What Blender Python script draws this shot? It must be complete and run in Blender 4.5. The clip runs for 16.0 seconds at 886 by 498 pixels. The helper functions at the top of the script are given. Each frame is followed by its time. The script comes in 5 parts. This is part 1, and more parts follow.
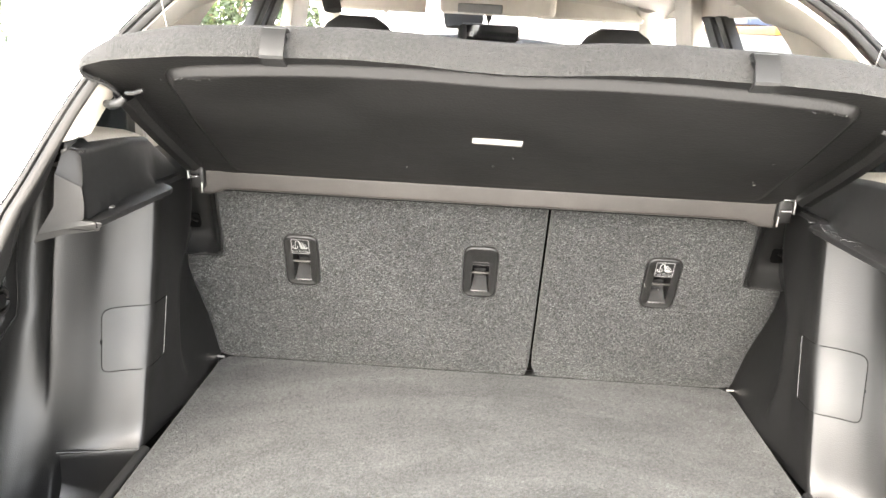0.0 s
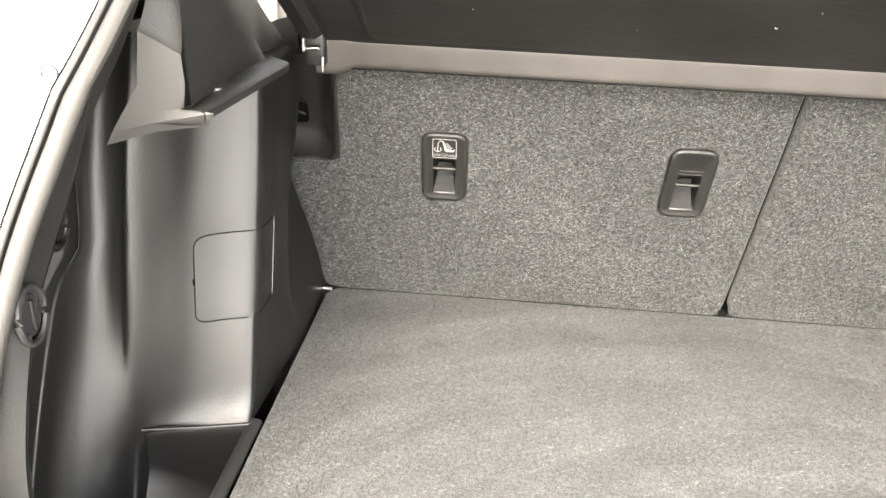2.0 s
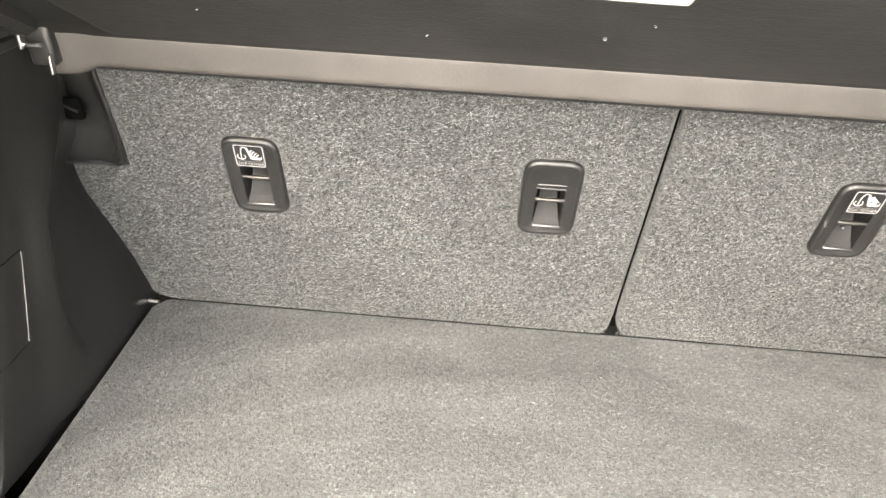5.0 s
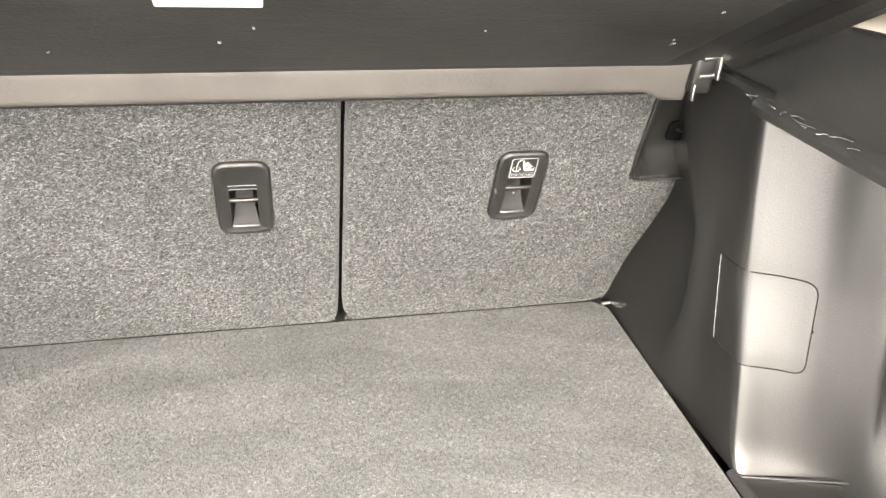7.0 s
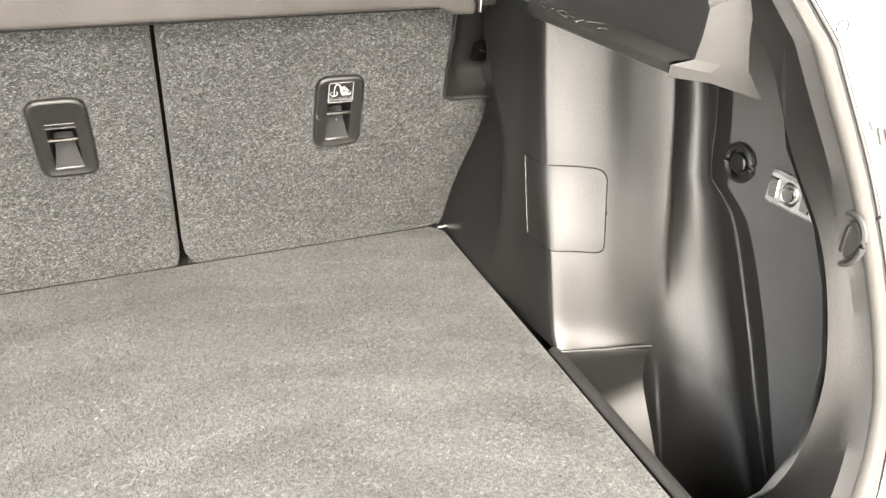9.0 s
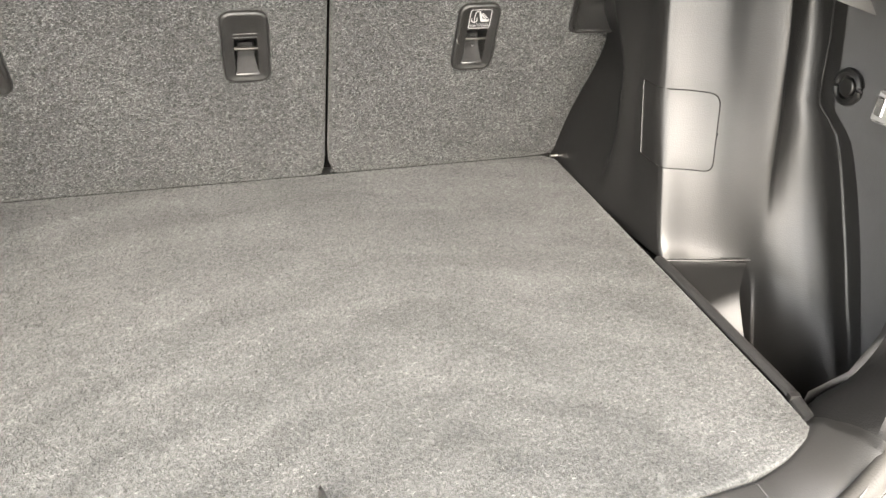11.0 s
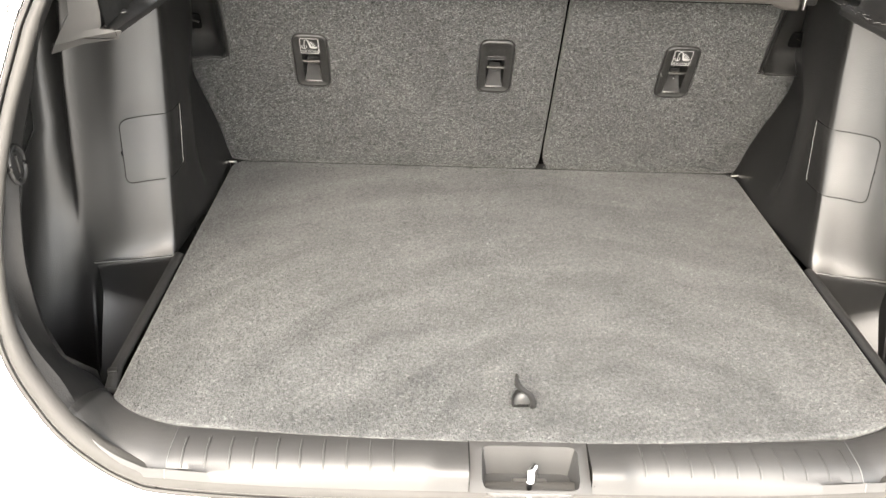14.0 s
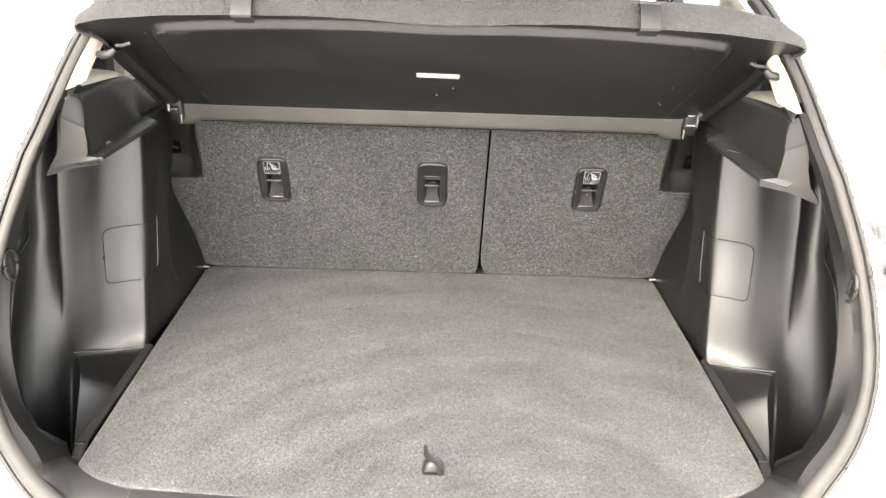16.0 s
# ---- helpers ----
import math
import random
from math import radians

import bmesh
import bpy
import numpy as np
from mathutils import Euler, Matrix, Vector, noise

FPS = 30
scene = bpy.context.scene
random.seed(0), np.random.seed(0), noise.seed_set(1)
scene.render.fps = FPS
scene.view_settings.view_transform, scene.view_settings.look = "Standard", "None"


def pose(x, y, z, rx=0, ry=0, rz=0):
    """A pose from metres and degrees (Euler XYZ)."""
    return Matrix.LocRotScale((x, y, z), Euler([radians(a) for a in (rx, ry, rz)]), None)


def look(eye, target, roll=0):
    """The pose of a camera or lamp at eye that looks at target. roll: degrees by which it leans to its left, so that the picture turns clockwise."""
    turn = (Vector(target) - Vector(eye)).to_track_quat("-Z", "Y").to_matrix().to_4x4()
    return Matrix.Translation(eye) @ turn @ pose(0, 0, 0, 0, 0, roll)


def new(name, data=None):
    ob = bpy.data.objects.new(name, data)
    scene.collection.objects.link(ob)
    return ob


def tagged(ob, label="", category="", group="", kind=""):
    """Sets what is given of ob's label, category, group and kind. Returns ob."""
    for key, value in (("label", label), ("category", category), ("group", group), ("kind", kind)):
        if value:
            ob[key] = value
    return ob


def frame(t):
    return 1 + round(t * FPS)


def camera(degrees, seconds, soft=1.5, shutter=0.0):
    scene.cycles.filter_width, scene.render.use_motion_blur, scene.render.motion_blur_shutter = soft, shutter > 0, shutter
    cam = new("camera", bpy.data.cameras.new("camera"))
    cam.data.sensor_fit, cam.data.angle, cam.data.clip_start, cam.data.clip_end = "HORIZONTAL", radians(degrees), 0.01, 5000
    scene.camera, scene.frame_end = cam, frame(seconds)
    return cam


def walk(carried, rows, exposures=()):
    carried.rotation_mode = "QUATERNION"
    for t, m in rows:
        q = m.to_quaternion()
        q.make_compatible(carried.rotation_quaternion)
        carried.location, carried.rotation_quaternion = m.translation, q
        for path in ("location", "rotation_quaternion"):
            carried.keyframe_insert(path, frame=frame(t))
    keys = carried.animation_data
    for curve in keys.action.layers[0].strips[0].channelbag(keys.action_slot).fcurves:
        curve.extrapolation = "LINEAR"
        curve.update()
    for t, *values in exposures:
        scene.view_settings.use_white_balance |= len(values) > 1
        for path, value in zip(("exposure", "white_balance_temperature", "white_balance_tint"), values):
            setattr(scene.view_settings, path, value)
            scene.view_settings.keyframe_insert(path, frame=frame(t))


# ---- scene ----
cam = camera(60.1, 16.0)
PATH = [
    (0, (-0.024, -1.346, 1.347), (-0.089, 0.57, 0.777), 3.0),
    (0.5, (-0.07, -1.268, 1.327), (-0.154, 0.643, 0.741), 3.0),
    (1, (-0.162, -1.192, 1.301), (-0.26, 0.698, 0.652), 2.9),
    (1.5, (-0.224, -1.124, 1.272), (-0.334, 0.73, 0.53), 2.7),
    (2, (-0.25, -1.029, 1.246), (-0.365, 0.791, 0.424), 2.7),
    (2.5, (-0.248, -0.947, 1.23), (-0.383, 0.831, 0.326), 2.8),
    (3, (-0.226, -0.894, 1.24), (-0.379, 0.844, 0.263), 2.7),
    (3.2, (-0.218, -0.875, 1.243), (-0.37, 0.854, 0.251), 2.8),
    (5.3, (-0.048, -0.799, 1.301), (-0.101, 0.916, 0.274), 3.1),
    (5.5, (-0.034, -0.808, 1.304), (-0.046, 0.915, 0.287), 3.1),
    (6, (0.0, -0.816, 1.309), (0.134, 0.911, 0.308), 2.9),
    (6.5, (0.024, -0.827, 1.308), (0.298, 0.887, 0.315), 2.9),
    (7, (0.044, -0.854, 1.308), (0.44, 0.838, 0.318), 3.0),
    (7.5, (0.06, -0.884, 1.301), (0.57, 0.78, 0.316), 3.0),
    (8, (0.079, -0.915, 1.294), (0.678, 0.722, 0.313), 2.9),
    (8.2, (0.083, -0.928, 1.289), (0.714, 0.699, 0.312), 2.8),
    (10.3, (0.005, -1.019, 1.228), (0.716, 0.538, 0.194), 2.7),
    (10.5, (-0.013, -1.035, 1.229), (0.667, 0.532, 0.189), 2.7),
    (11, (-0.038, -1.081, 1.236), (0.474, 0.546, 0.19), 2.6),
    (11.5, (-0.049, -1.118, 1.254), (0.261, 0.551, 0.197), 2.3),
    (12, (-0.047, -1.142, 1.278), (0.101, 0.542, 0.208), 2.3),
    (12.5, (-0.064, -1.188, 1.307), (0.011, 0.501, 0.239), 2.4),
    (13, (-0.095, -1.25, 1.332), (-0.039, 0.44, 0.265), 2.3),
    (13.5, (-0.107, -1.301, 1.342), (-0.063, 0.39, 0.275), 2.2),
    (14, (-0.107, -1.35, 1.357), (-0.068, 0.347, 0.298), 2.2),
    (14.5, (-0.102, -1.396, 1.374), (-0.065, 0.317, 0.343), 2.1),
    (15, (-0.075, -1.433, 1.404), (-0.037, 0.311, 0.427), 2.1),
    (15.5, (-0.03, -1.479, 1.427), (0.001, 0.315, 0.543), 2.1),
    (16, (0.007, -1.52, 1.425), (0.031, 0.312, 0.624), 2.0),
]
walk(cam, [(t, look(eye, target, roll)) for t, eye, target, roll in PATH], [(0, 4.7, 6950, 11), (1.0, 5.0, 7200, 10), (1.5, 4.94, 7200, 11), (3.0, 5.01, 7200, 11), (6.0, 5.16, 7200, 11), (8.2, 5.0, 7200, 11), (10.3, 4.62, 7200, 11), (12, 4.49, 7200, 11), (13, 4.52, 7200, 11), (14, 4.31, 7200, 11), (16, 4.44, 7200, 11)])

# ---- world and light ----
world = bpy.data.worlds.new("sky")
scene.world = world
world.use_nodes = True
wn = world.node_tree
sky = wn.nodes.new("ShaderNodeTexSky")
sky.sky_type = "NISHITA"
sky.sun_disc = False
sky.sun_elevation = radians(42)
sky.sun_rotation = radians(194)
sky.dust_density = 2.0
sky.air_density = 1.2
grey = wn.nodes.new("ShaderNodeHueSaturation")
grey.inputs["Saturation"].default_value = 0.35      # thin overcast
wn.links.new(sky.outputs[0], grey.inputs["Color"])
wn.links.new(grey.outputs[0], wn.nodes["Background"].inputs[0])
wn.nodes["Background"].inputs[1].default_value = 0.15
sun_data = bpy.data.lights.new("sun", "SUN")
sun_data.energy = 0.95
sun_data.angle = radians(32)
sun_data.color = (1.0, 0.955, 0.89)
sun = new("sun", sun_data)
sun.matrix_world = look((-0.85, -3.5, 4.0), (0, 0, 0.8))


# ---- mesh helpers ----
def part(name, bm, material, parent=None, label="", sharp=38, kind=""):
    """One mesh object from a bmesh, under a thing or a part."""
    bmesh.ops.recalc_face_normals(bm, faces=bm.faces)
    for f in bm.faces:
        f.smooth = True
    for e in bm.edges:
        if len(e.link_faces) == 2 and e.calc_face_angle(0) > radians(sharp):
            e.smooth = False
    me = bpy.data.meshes.new(name)
    bm.to_mesh(me)
    bm.free()
    if material:
        me.materials.append(material)
    ob = new(name, me)
    if parent:
        ob.parent = parent
    return tagged(ob, label, kind=kind)


def thing(name, label, category, group="", kind=""):
    return tagged(new(name), label, category, group, kind)


def solid(ob, thickness, offset=-1.0):
    m = ob.modifiers.new("thickness", "SOLIDIFY")
    m.thickness, m.offset = thickness, offset
    return ob


def loft(rows, closed_u=False, closed_v=False, bm=None):
    """Quads between rows of points of equal length."""
    bm = bm or bmesh.new()
    vs = [[bm.verts.new(p) for p in r] for r in rows]
    nu, nv = len(vs), len(vs[0])
    for i in range(nu if closed_u else nu - 1):
        for j in range(nv if closed_v else nv - 1):
            a, b = vs[i][j], vs[i][(j + 1) % nv]
            c, d = vs[(i + 1) % nu][(j + 1) % nv], vs[(i + 1) % nu][j]
            bm.faces.new((a, b, c, d))
    return bm


def rounded(poly, r, seg=4):
    """The polygon with its corners rounded; r may be one number or one a corner."""
    out, n = [], len(poly)
    for i in range(n):
        p, a, b = Vector(poly[i]), Vector(poly[i - 1]), Vector(poly[(i + 1) % n])
        ri = r[i] if isinstance(r, (list, tuple)) else r
        u, v = (a - p), (b - p)
        ri = min(ri, u.length * 0.45, v.length * 0.45)
        s, e = p + u.normalized() * ri, p + v.normalized() * ri
        for k in range(seg + 1):
            t = k / seg
            out.append(s * (1 - t) ** 2 + p * 2 * t * (1 - t) + e * t * t)
    return out


def inset(poly, d):
    """The polygon moved inwards by d (its points go counter-clockwise)."""
    n, out = len(poly), []
    for i in range(n):
        p = Vector(poly[i])
        t1, t2 = p - Vector(poly[i - 1]), Vector(poly[(i + 1) % n]) - p
        t1 = t1.normalized() if t1.length > 1e-9 else Vector((0, 0))
        t2 = t2.normalized() if t2.length > 1e-9 else Vector((0, 0))
        t = t1 + t2
        if t.length < 1e-6:
            out.append(p)
            continue
        t.normalize()
        nrm = Vector((-t.y, t.x))
        c = max(0.5, abs(nrm.dot(Vector((-t2.y, t2.x)))) if t2.length > 0 else 1)
        out.append(p + nrm * d / c)
    return out


def plate(poly, m, layers, bm=None, caps=(True, True)):
    """A flat shape: rings of the polygon at (inset, height), the first and last filled. m: Matrix or function to the world."""
    bm = bm or bmesh.new()
    put = m if callable(m) else (lambda x, y, z: m @ Vector((x, y, z)))
    rows = []
    for d, h in layers:
        ring = inset(poly, d) if d else [Vector(p) for p in poly]
        rows.append([bm.verts.new(put(p.x, p.y, h)) for p in ring])
    n = len(poly)
    for a, b in zip(rows, rows[1:]):
        for j in range(n):
            bm.faces.new((a[j], a[(j + 1) % n], b[(j + 1) % n], b[j]))
    if caps[0]:
        bm.faces.new(rows[0][::-1])
    if caps[1]:
        bm.faces.new(rows[-1])
    return bm


def rect(x0, y0, x1, y1):
    return [(x0, y0), (x1, y0), (x1, y1), (x0, y1)]


def block(bm, x0, y0, z0, x1, y1, z1, r=0.003, m=None, seg=3):
    """A box with rounded edges."""
    m = m or Matrix()
    rr = min(r, (x1 - x0) * 0.3, (y1 - y0) * 0.3, (z1 - z0) * 0.3)
    poly = rounded(rect(x0, y0, x1, y1), rr * 1.5, seg)
    return plate(poly, m, [(rr, z0), (rr * 0.3, z0 + rr * 0.3), (0, z0 + rr), (0, z1 - rr), (rr * 0.3, z1 - rr * 0.3), (rr, z1)], bm)


def tube(path, r, seg=8, closed=False, bm=None, flat=1.0):
    """A round bar along a path."""
    pts = [Vector(p) for p in path]
    rows, n = [], len(pts)
    up = Vector((0.03, 0.05, 1))
    for i in range(n):
        a = pts[i - 1] if (i or closed) else pts[0]
        b = pts[(i + 1) % n] if (i < n - 1 or closed) else pts[-1]
        t = (b - a).normalized()
        s = t.cross(up)
        s = s.normalized() if s.length > 1e-3 else t.cross(Vector((1, 0, 0))).normalized()
        w = s.cross(t)
        ri = r[i] if isinstance(r, (list, tuple)) else r
        rows.append([pts[i] + (s * math.cos(k * math.tau / seg) + w * math.sin(k * math.tau / seg) * flat) * ri for k in range(seg)])
    bm = loft(rows, closed_u=closed, closed_v=True, bm=bm)
    if not closed:
        bm.verts.ensure_lookup_table()
        base = len(bm.verts) - n * seg
        bm.faces.new([bm.verts[base + k] for k in range(seg)][::-1])
        bm.faces.new([bm.verts[base + (n - 1) * seg + k] for k in range(seg)])
    return bm


def spline(pts, n):
    """n+1 points on a Catmull-Rom curve through pts."""
    p = [Vector(q) for q in pts]
    p = [p[0] * 2 - p[1]] + p + [p[-1] * 2 - p[-2]]
    out, m = [], len(p) - 3
    for k in range(n + 1):
        u = k / n * m
        i = min(int(u), m - 1)
        t = u - i
        a, b, c, d = p[i:i + 4]
        out.append(0.5 * ((2 * b) + (c - a) * t + (2 * a - 5 * b + 4 * c - d) * t * t + (3 * b - a - 3 * c + d) * t ** 3))
    return out


def disc(m, r, h, seg=20, bm=None, edge=0.2):
    poly = [(r * math.cos(k * math.tau / seg), r * math.sin(k * math.tau / seg)) for k in range(seg)]
    return plate(poly, m, [(0, 0), (0, h * (1 - edge)), (r * edge * 0.5, h)], bm)


def words(name, text, size, m, material, parent):
    cu = bpy.data.curves.new(name, "FONT")
    cu.body, cu.size, cu.align_x, cu.align_y = text, size, "CENTER", "CENTER"
    tmp = bpy.data.objects.new(name, cu)
    scene.collection.objects.link(tmp)
    me = bpy.data.meshes.new_from_object(tmp.evaluated_get(bpy.context.evaluated_depsgraph_get()))
    bpy.data.objects.remove(tmp)
    me.transform(m)
    me.materials.append(material)
    ob = new(name, me)
    ob.parent = parent
    return ob


# ---- materials ----
def mat(name, base, rough=0.5, metal=0.0, spec=0.5):
    m = bpy.data.materials.new(name)
    m.use_nodes = True
    b = m.node_tree.nodes["Principled BSDF"]
    b.inputs["Base Color"].default_value = (*base, 1)
    b.inputs["Roughness"].default_value = rough
    b.inputs["Metallic"].default_value = metal
    b.inputs["Specular IOR Level"].default_value = spec
    return m


def node(m, kind, **values):
    n = m.node_tree.nodes.new("ShaderNode" + kind)
    for k, v in values.items():
        n.inputs[k.replace("_", " ")].default_value = v
    return n


def wire(m, a, b):
    m.node_tree.links.new(a, b)


def coords(m, scale=(1, 1, 1), turn=(0, 0, 0)):
    tc = node(m, "TexCoord")
    mp = node(m, "Mapping", Scale=scale, Rotation=turn)
    wire(m, tc.outputs["Object"], mp.inputs["Vector"])
    return mp.outputs[0]


def noise_of(m, vec, scale, detail=2.0, rough=0.5):
    n = node(m, "TexNoise", Scale=scale, Detail=detail, Roughness=rough)
    wire(m, vec, n.inputs["Vector"])
    return n.outputs["Fac"]


def ramp_of(m, fac, stops):
    r = node(m, "ValToRGB")
    els = r.color_ramp.elements
    while len(els) < len(stops):
        els.new(0.5)
    for e, (p, c) in zip(els, stops):
        e.position, e.color = p, (*c, 1) if len(c) == 3 else c
    wire(m, fac, r.inputs[0])
    return r.outputs[0]


def g(v):
    return (v, v, v)


def mixed(m, a, b, fac, mode="MIX"):
    x = m.node_tree.nodes.new("ShaderNodeMix")
    x.data_type, x.blend_type = "RGBA", mode
    for s, v in ((6, a), (7, b), (0, fac)):
        if hasattr(v, "is_linked"):
            wire(m, v, x.inputs[s])
        else:
            x.inputs[s].default_value = v if s == 0 else (*v, 1)
    return x.outputs[2]


def bumped(m, height, strength, distance, prev=None):
    bp = node(m, "Bump", Strength=strength, Distance=distance)
    wire(m, height, bp.inputs["Height"])
    if prev is not None:
        wire(m, prev, bp.inputs["Normal"])
    return bp.outputs[0]


def bsdf(m):
    return m.node_tree.nodes["Principled BSDF"]


def maths(m, op, a, b=None):
    n = node(m, "Math")
    n.operation = op
    for k, v in enumerate((a, b)):
        if v is None:
            continue
        if isinstance(v, (int, float)):
            n.inputs[k].default_value = v
        else:
            wire(m, v, n.inputs[k])
    return n.outputs[0]


def swept(m, patches):
    """Nap brushed by hand in wide arcs, with softer trodden patches."""
    v = node(m, "Mapping")
    tc = node(m, "TexCoord")
    wire(m, tc.outputs["Object"], v.inputs["Vector"])
    v.inputs["Location"].default_value = (-0.10, 0.86, -0.70)
    big = noise_of(m, v.outputs[0], 7.0, 3.0, 0.55)
    sp = node(m, "SeparateXYZ")
    wire(m, v.outputs[0], sp.inputs[0])
    x, y = sp.outputs[0], sp.outputs[1]
    r = maths(m, "SQRT", maths(m, "ADD", maths(m, "MULTIPLY", x, x), maths(m, "MULTIPLY", y, y)))
    r = maths(m, "ADD", r, maths(m, "MULTIPLY", big, 0.10))
    a = maths(m, "ARCTAN2", x, y)
    c = node(m, "CombineXYZ")
    wire(m, maths(m, "MULTIPLY", r, 20.0), c.inputs[0])
    wire(m, maths(m, "MULTIPLY", a, 1.7), c.inputs[1])
    wire(m, sp.outputs[2], c.inputs[2])
    arcs = noise_of(m, c.outputs[0], 1.0, 3.0, 0.55)
    return ramp_of(m, mixed(m, arcs, big, 0.35), [(0.36, g(1 - patches)), (0.64, g(1 + patches * 0.45))])


def carpet(name, dark, light, size, patches, tint=(1, 1, 1)):
    """Speckled needle-felt: fibres at two sizes, trodden patches in the nap."""
    m = mat(name, light, 0.95, spec=0.15)
    v = coords(m)
    fine = noise_of(m, v, size, 3.0, 0.65)
    fine2 = noise_of(m, v, size * 0.42, 2.0, 0.6)
    fib = ramp_of(m, mixed(m, fine, fine2, 0.45), [(0.36, dark), (0.5, tuple((a + b) / 2 for a, b in zip(dark, light))), (0.64, light)])
    nap = swept(m, patches)
    wire(m, mixed(m, fib, nap, 1.0, "MULTIPLY"), bsdf(m).inputs["Base Color"])
    wire(m, bumped(m, fine, 0.9, 0.002, bumped(m, fine2, 0.6, 0.003)), bsdf(m).inputs["Normal"])
    bsdf(m).inputs["Sheen Weight"].default_value = 0.04
    bsdf(m).inputs["Sheen Roughness"].default_value = 0.5
    return m


def plastic(name, base, rough, grain=900, depth=0.0004, dusty=0.15, spec=0.5, relief=0.35):
    """Grained moulded plastic with faint scuffs and dust."""
    m = mat(name, base, rough, spec=spec)
    v = coords(m)
    vo = node(m, "TexVoronoi", Scale=grain)
    wire(m, v, vo.inputs["Vector"])
    big = noise_of(m, v, 9.0, 4.0, 0.6)
    col = ramp_of(m, big, [(0.3, base), (0.75, tuple(c * (1 + dusty * 2) + dusty * 0.01 for c in base))])
    wire(m, col, bsdf(m).inputs["Base Color"])
    sc = coords(m, (6, 60, 20), (0.4, 0.2, 0.6))
    scuff = noise_of(m, sc, 5.0, 4.0, 0.7)
    rr = node(m, "MapRange")
    wire(m, mixed(m, big, scuff, 0.5), rr.inputs["Value"])
    rr.inputs["From Min"].default_value, rr.inputs["From Max"].default_value = 0.3, 0.7
    rr.inputs["To Min"].default_value, rr.inputs["To Max"].default_value = rough - 0.05, rough + 0.07
    wire(m, rr.outputs[0], bsdf(m).inputs["Roughness"])
    wire(m, bumped(m, vo.outputs["Distance"], relief, depth), bsdf(m).inputs["Normal"])
    return m


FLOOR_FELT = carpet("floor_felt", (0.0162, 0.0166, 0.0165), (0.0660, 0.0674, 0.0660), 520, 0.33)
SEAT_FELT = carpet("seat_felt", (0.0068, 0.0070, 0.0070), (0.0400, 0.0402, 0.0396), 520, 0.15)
SHELF_FELT = carpet("shelf_felt", (0.016, 0.016, 0.0157), (0.031, 0.0305, 0.0295), 650, 0.15)
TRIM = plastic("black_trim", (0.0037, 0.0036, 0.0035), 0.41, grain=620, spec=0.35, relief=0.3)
# paler copy of the black trim, its tone stands in for reflected light
TRIM_LIT = plastic("black_trim_lit", (0.033, 0.0332, 0.0335), 0.5, grain=620, spec=0.3, relief=0.22)
BIN = plastic("bin_plastic", (0.0025, 0.0024, 0.0023), 0.38, grain=620, spec=0.52, relief=0.22)
LEDGE_GREY = plastic("ledge_end_plastic", (0.0115, 0.0112, 0.0108), 0.52, grain=620, spec=0.26, relief=0.22)
TRIM_SOFT = plastic("black_trim_matt", (0.0060, 0.0060, 0.0060), 0.55, grain=700, spec=0.25)
JAMB = plastic("black_jamb_trim", (0.0046, 0.0045, 0.0044), 0.6, grain=500, spec=0.17)
SILL_PLASTIC = plastic("sill_plastic", (0.0130, 0.0127, 0.0122), 0.54, grain=600, spec=0.42, relief=0.2)
UNDERSIDE = plastic("shelf_underside", (0.0018, 0.0017, 0.0016), 0.42, grain=260, depth=0.0005, dusty=0.3, spec=0.33)
BAR_GREY = plastic("hinge_bar_plastic", (0.0180, 0.0164, 0.0152), 0.45, grain=300, dusty=0.35, spec=0.22)
RECESS = plastic("recess_plastic", (0.0044, 0.0043, 0.0042), 0.40, grain=1500, spec=0.30)
SCOOP = plastic("scoop_plastic", (0.0042, 0.0041, 0.0040), 0.6, grain=1500, spec=0.12)
SCUFFED = mat("worn_zinc", (0.035, 0.034, 0.032), 0.5, 1.0)
# paler tone that draws the highlight on moulded edges of the recesses
SCOOP_EDGE = mat("lit_plastic_edge", (0.010, 0.0097, 0.0094), 0.4)
LOCK = plastic("lock_cover_plastic", (0.0045, 0.0045, 0.0044), 0.40, grain=1100, spec=0.32)
CLIP = plastic("clip_plastic", (0.0065, 0.0065, 0.0063), 0.42, grain=1200, spec=0.3)
CREAM = plastic("cream_trim", (0.36, 0.33, 0.285), 0.6, grain=800)
HEADLINER = plastic("headliner_cloth", (0.40, 0.375, 0.335), 0.9, grain=700)
RUBBER = plastic("seal_rubber", (0.0145, 0.0138, 0.0126), 0.6, grain=500, dusty=0.25, spec=0.2)
PAINT = mat("white_paint", (0.80, 0.80, 0.79), 0.25)
bsdf(PAINT).inputs["Coat Weight"].default_value = 0.6
bsdf(PAINT).inputs["Coat Roughness"].default_value = 0.05
METAL = mat("zinc_steel", (0.22, 0.215, 0.205), 0.38, 1.0)
WHITE = mat("white_print", (0.13, 0.13, 0.127), 0.5)
STICKER = mat("black_sticker", (0.004, 0.004, 0.004), 0.5, spec=0.2)
PAPER = mat("label_paper", (0.28, 0.272, 0.255), 0.55)
GREYPRINT = mat("grey_print", (0.25, 0.25, 0.25), 0.6)
WORN_JOINT = mat("worn_joint_edge", (0.042, 0.042, 0.041), 0.5)
SCUFF = mat("scuffed_plastic", (0.04, 0.04, 0.039), 0.6)
LAMP_GREY = mat("grey_lamp_lens", (0.024, 0.025, 0.026), 0.3, spec=0.3)
LAMP_DARK = mat("dark_lamp_part", (0.006, 0.006, 0.0065), 0.4, spec=0.3)
RING_PRINT = mat("dark_stamp", (0.012, 0.012, 0.013), 0.7, spec=0.2)
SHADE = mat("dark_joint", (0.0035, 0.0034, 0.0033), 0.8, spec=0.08)
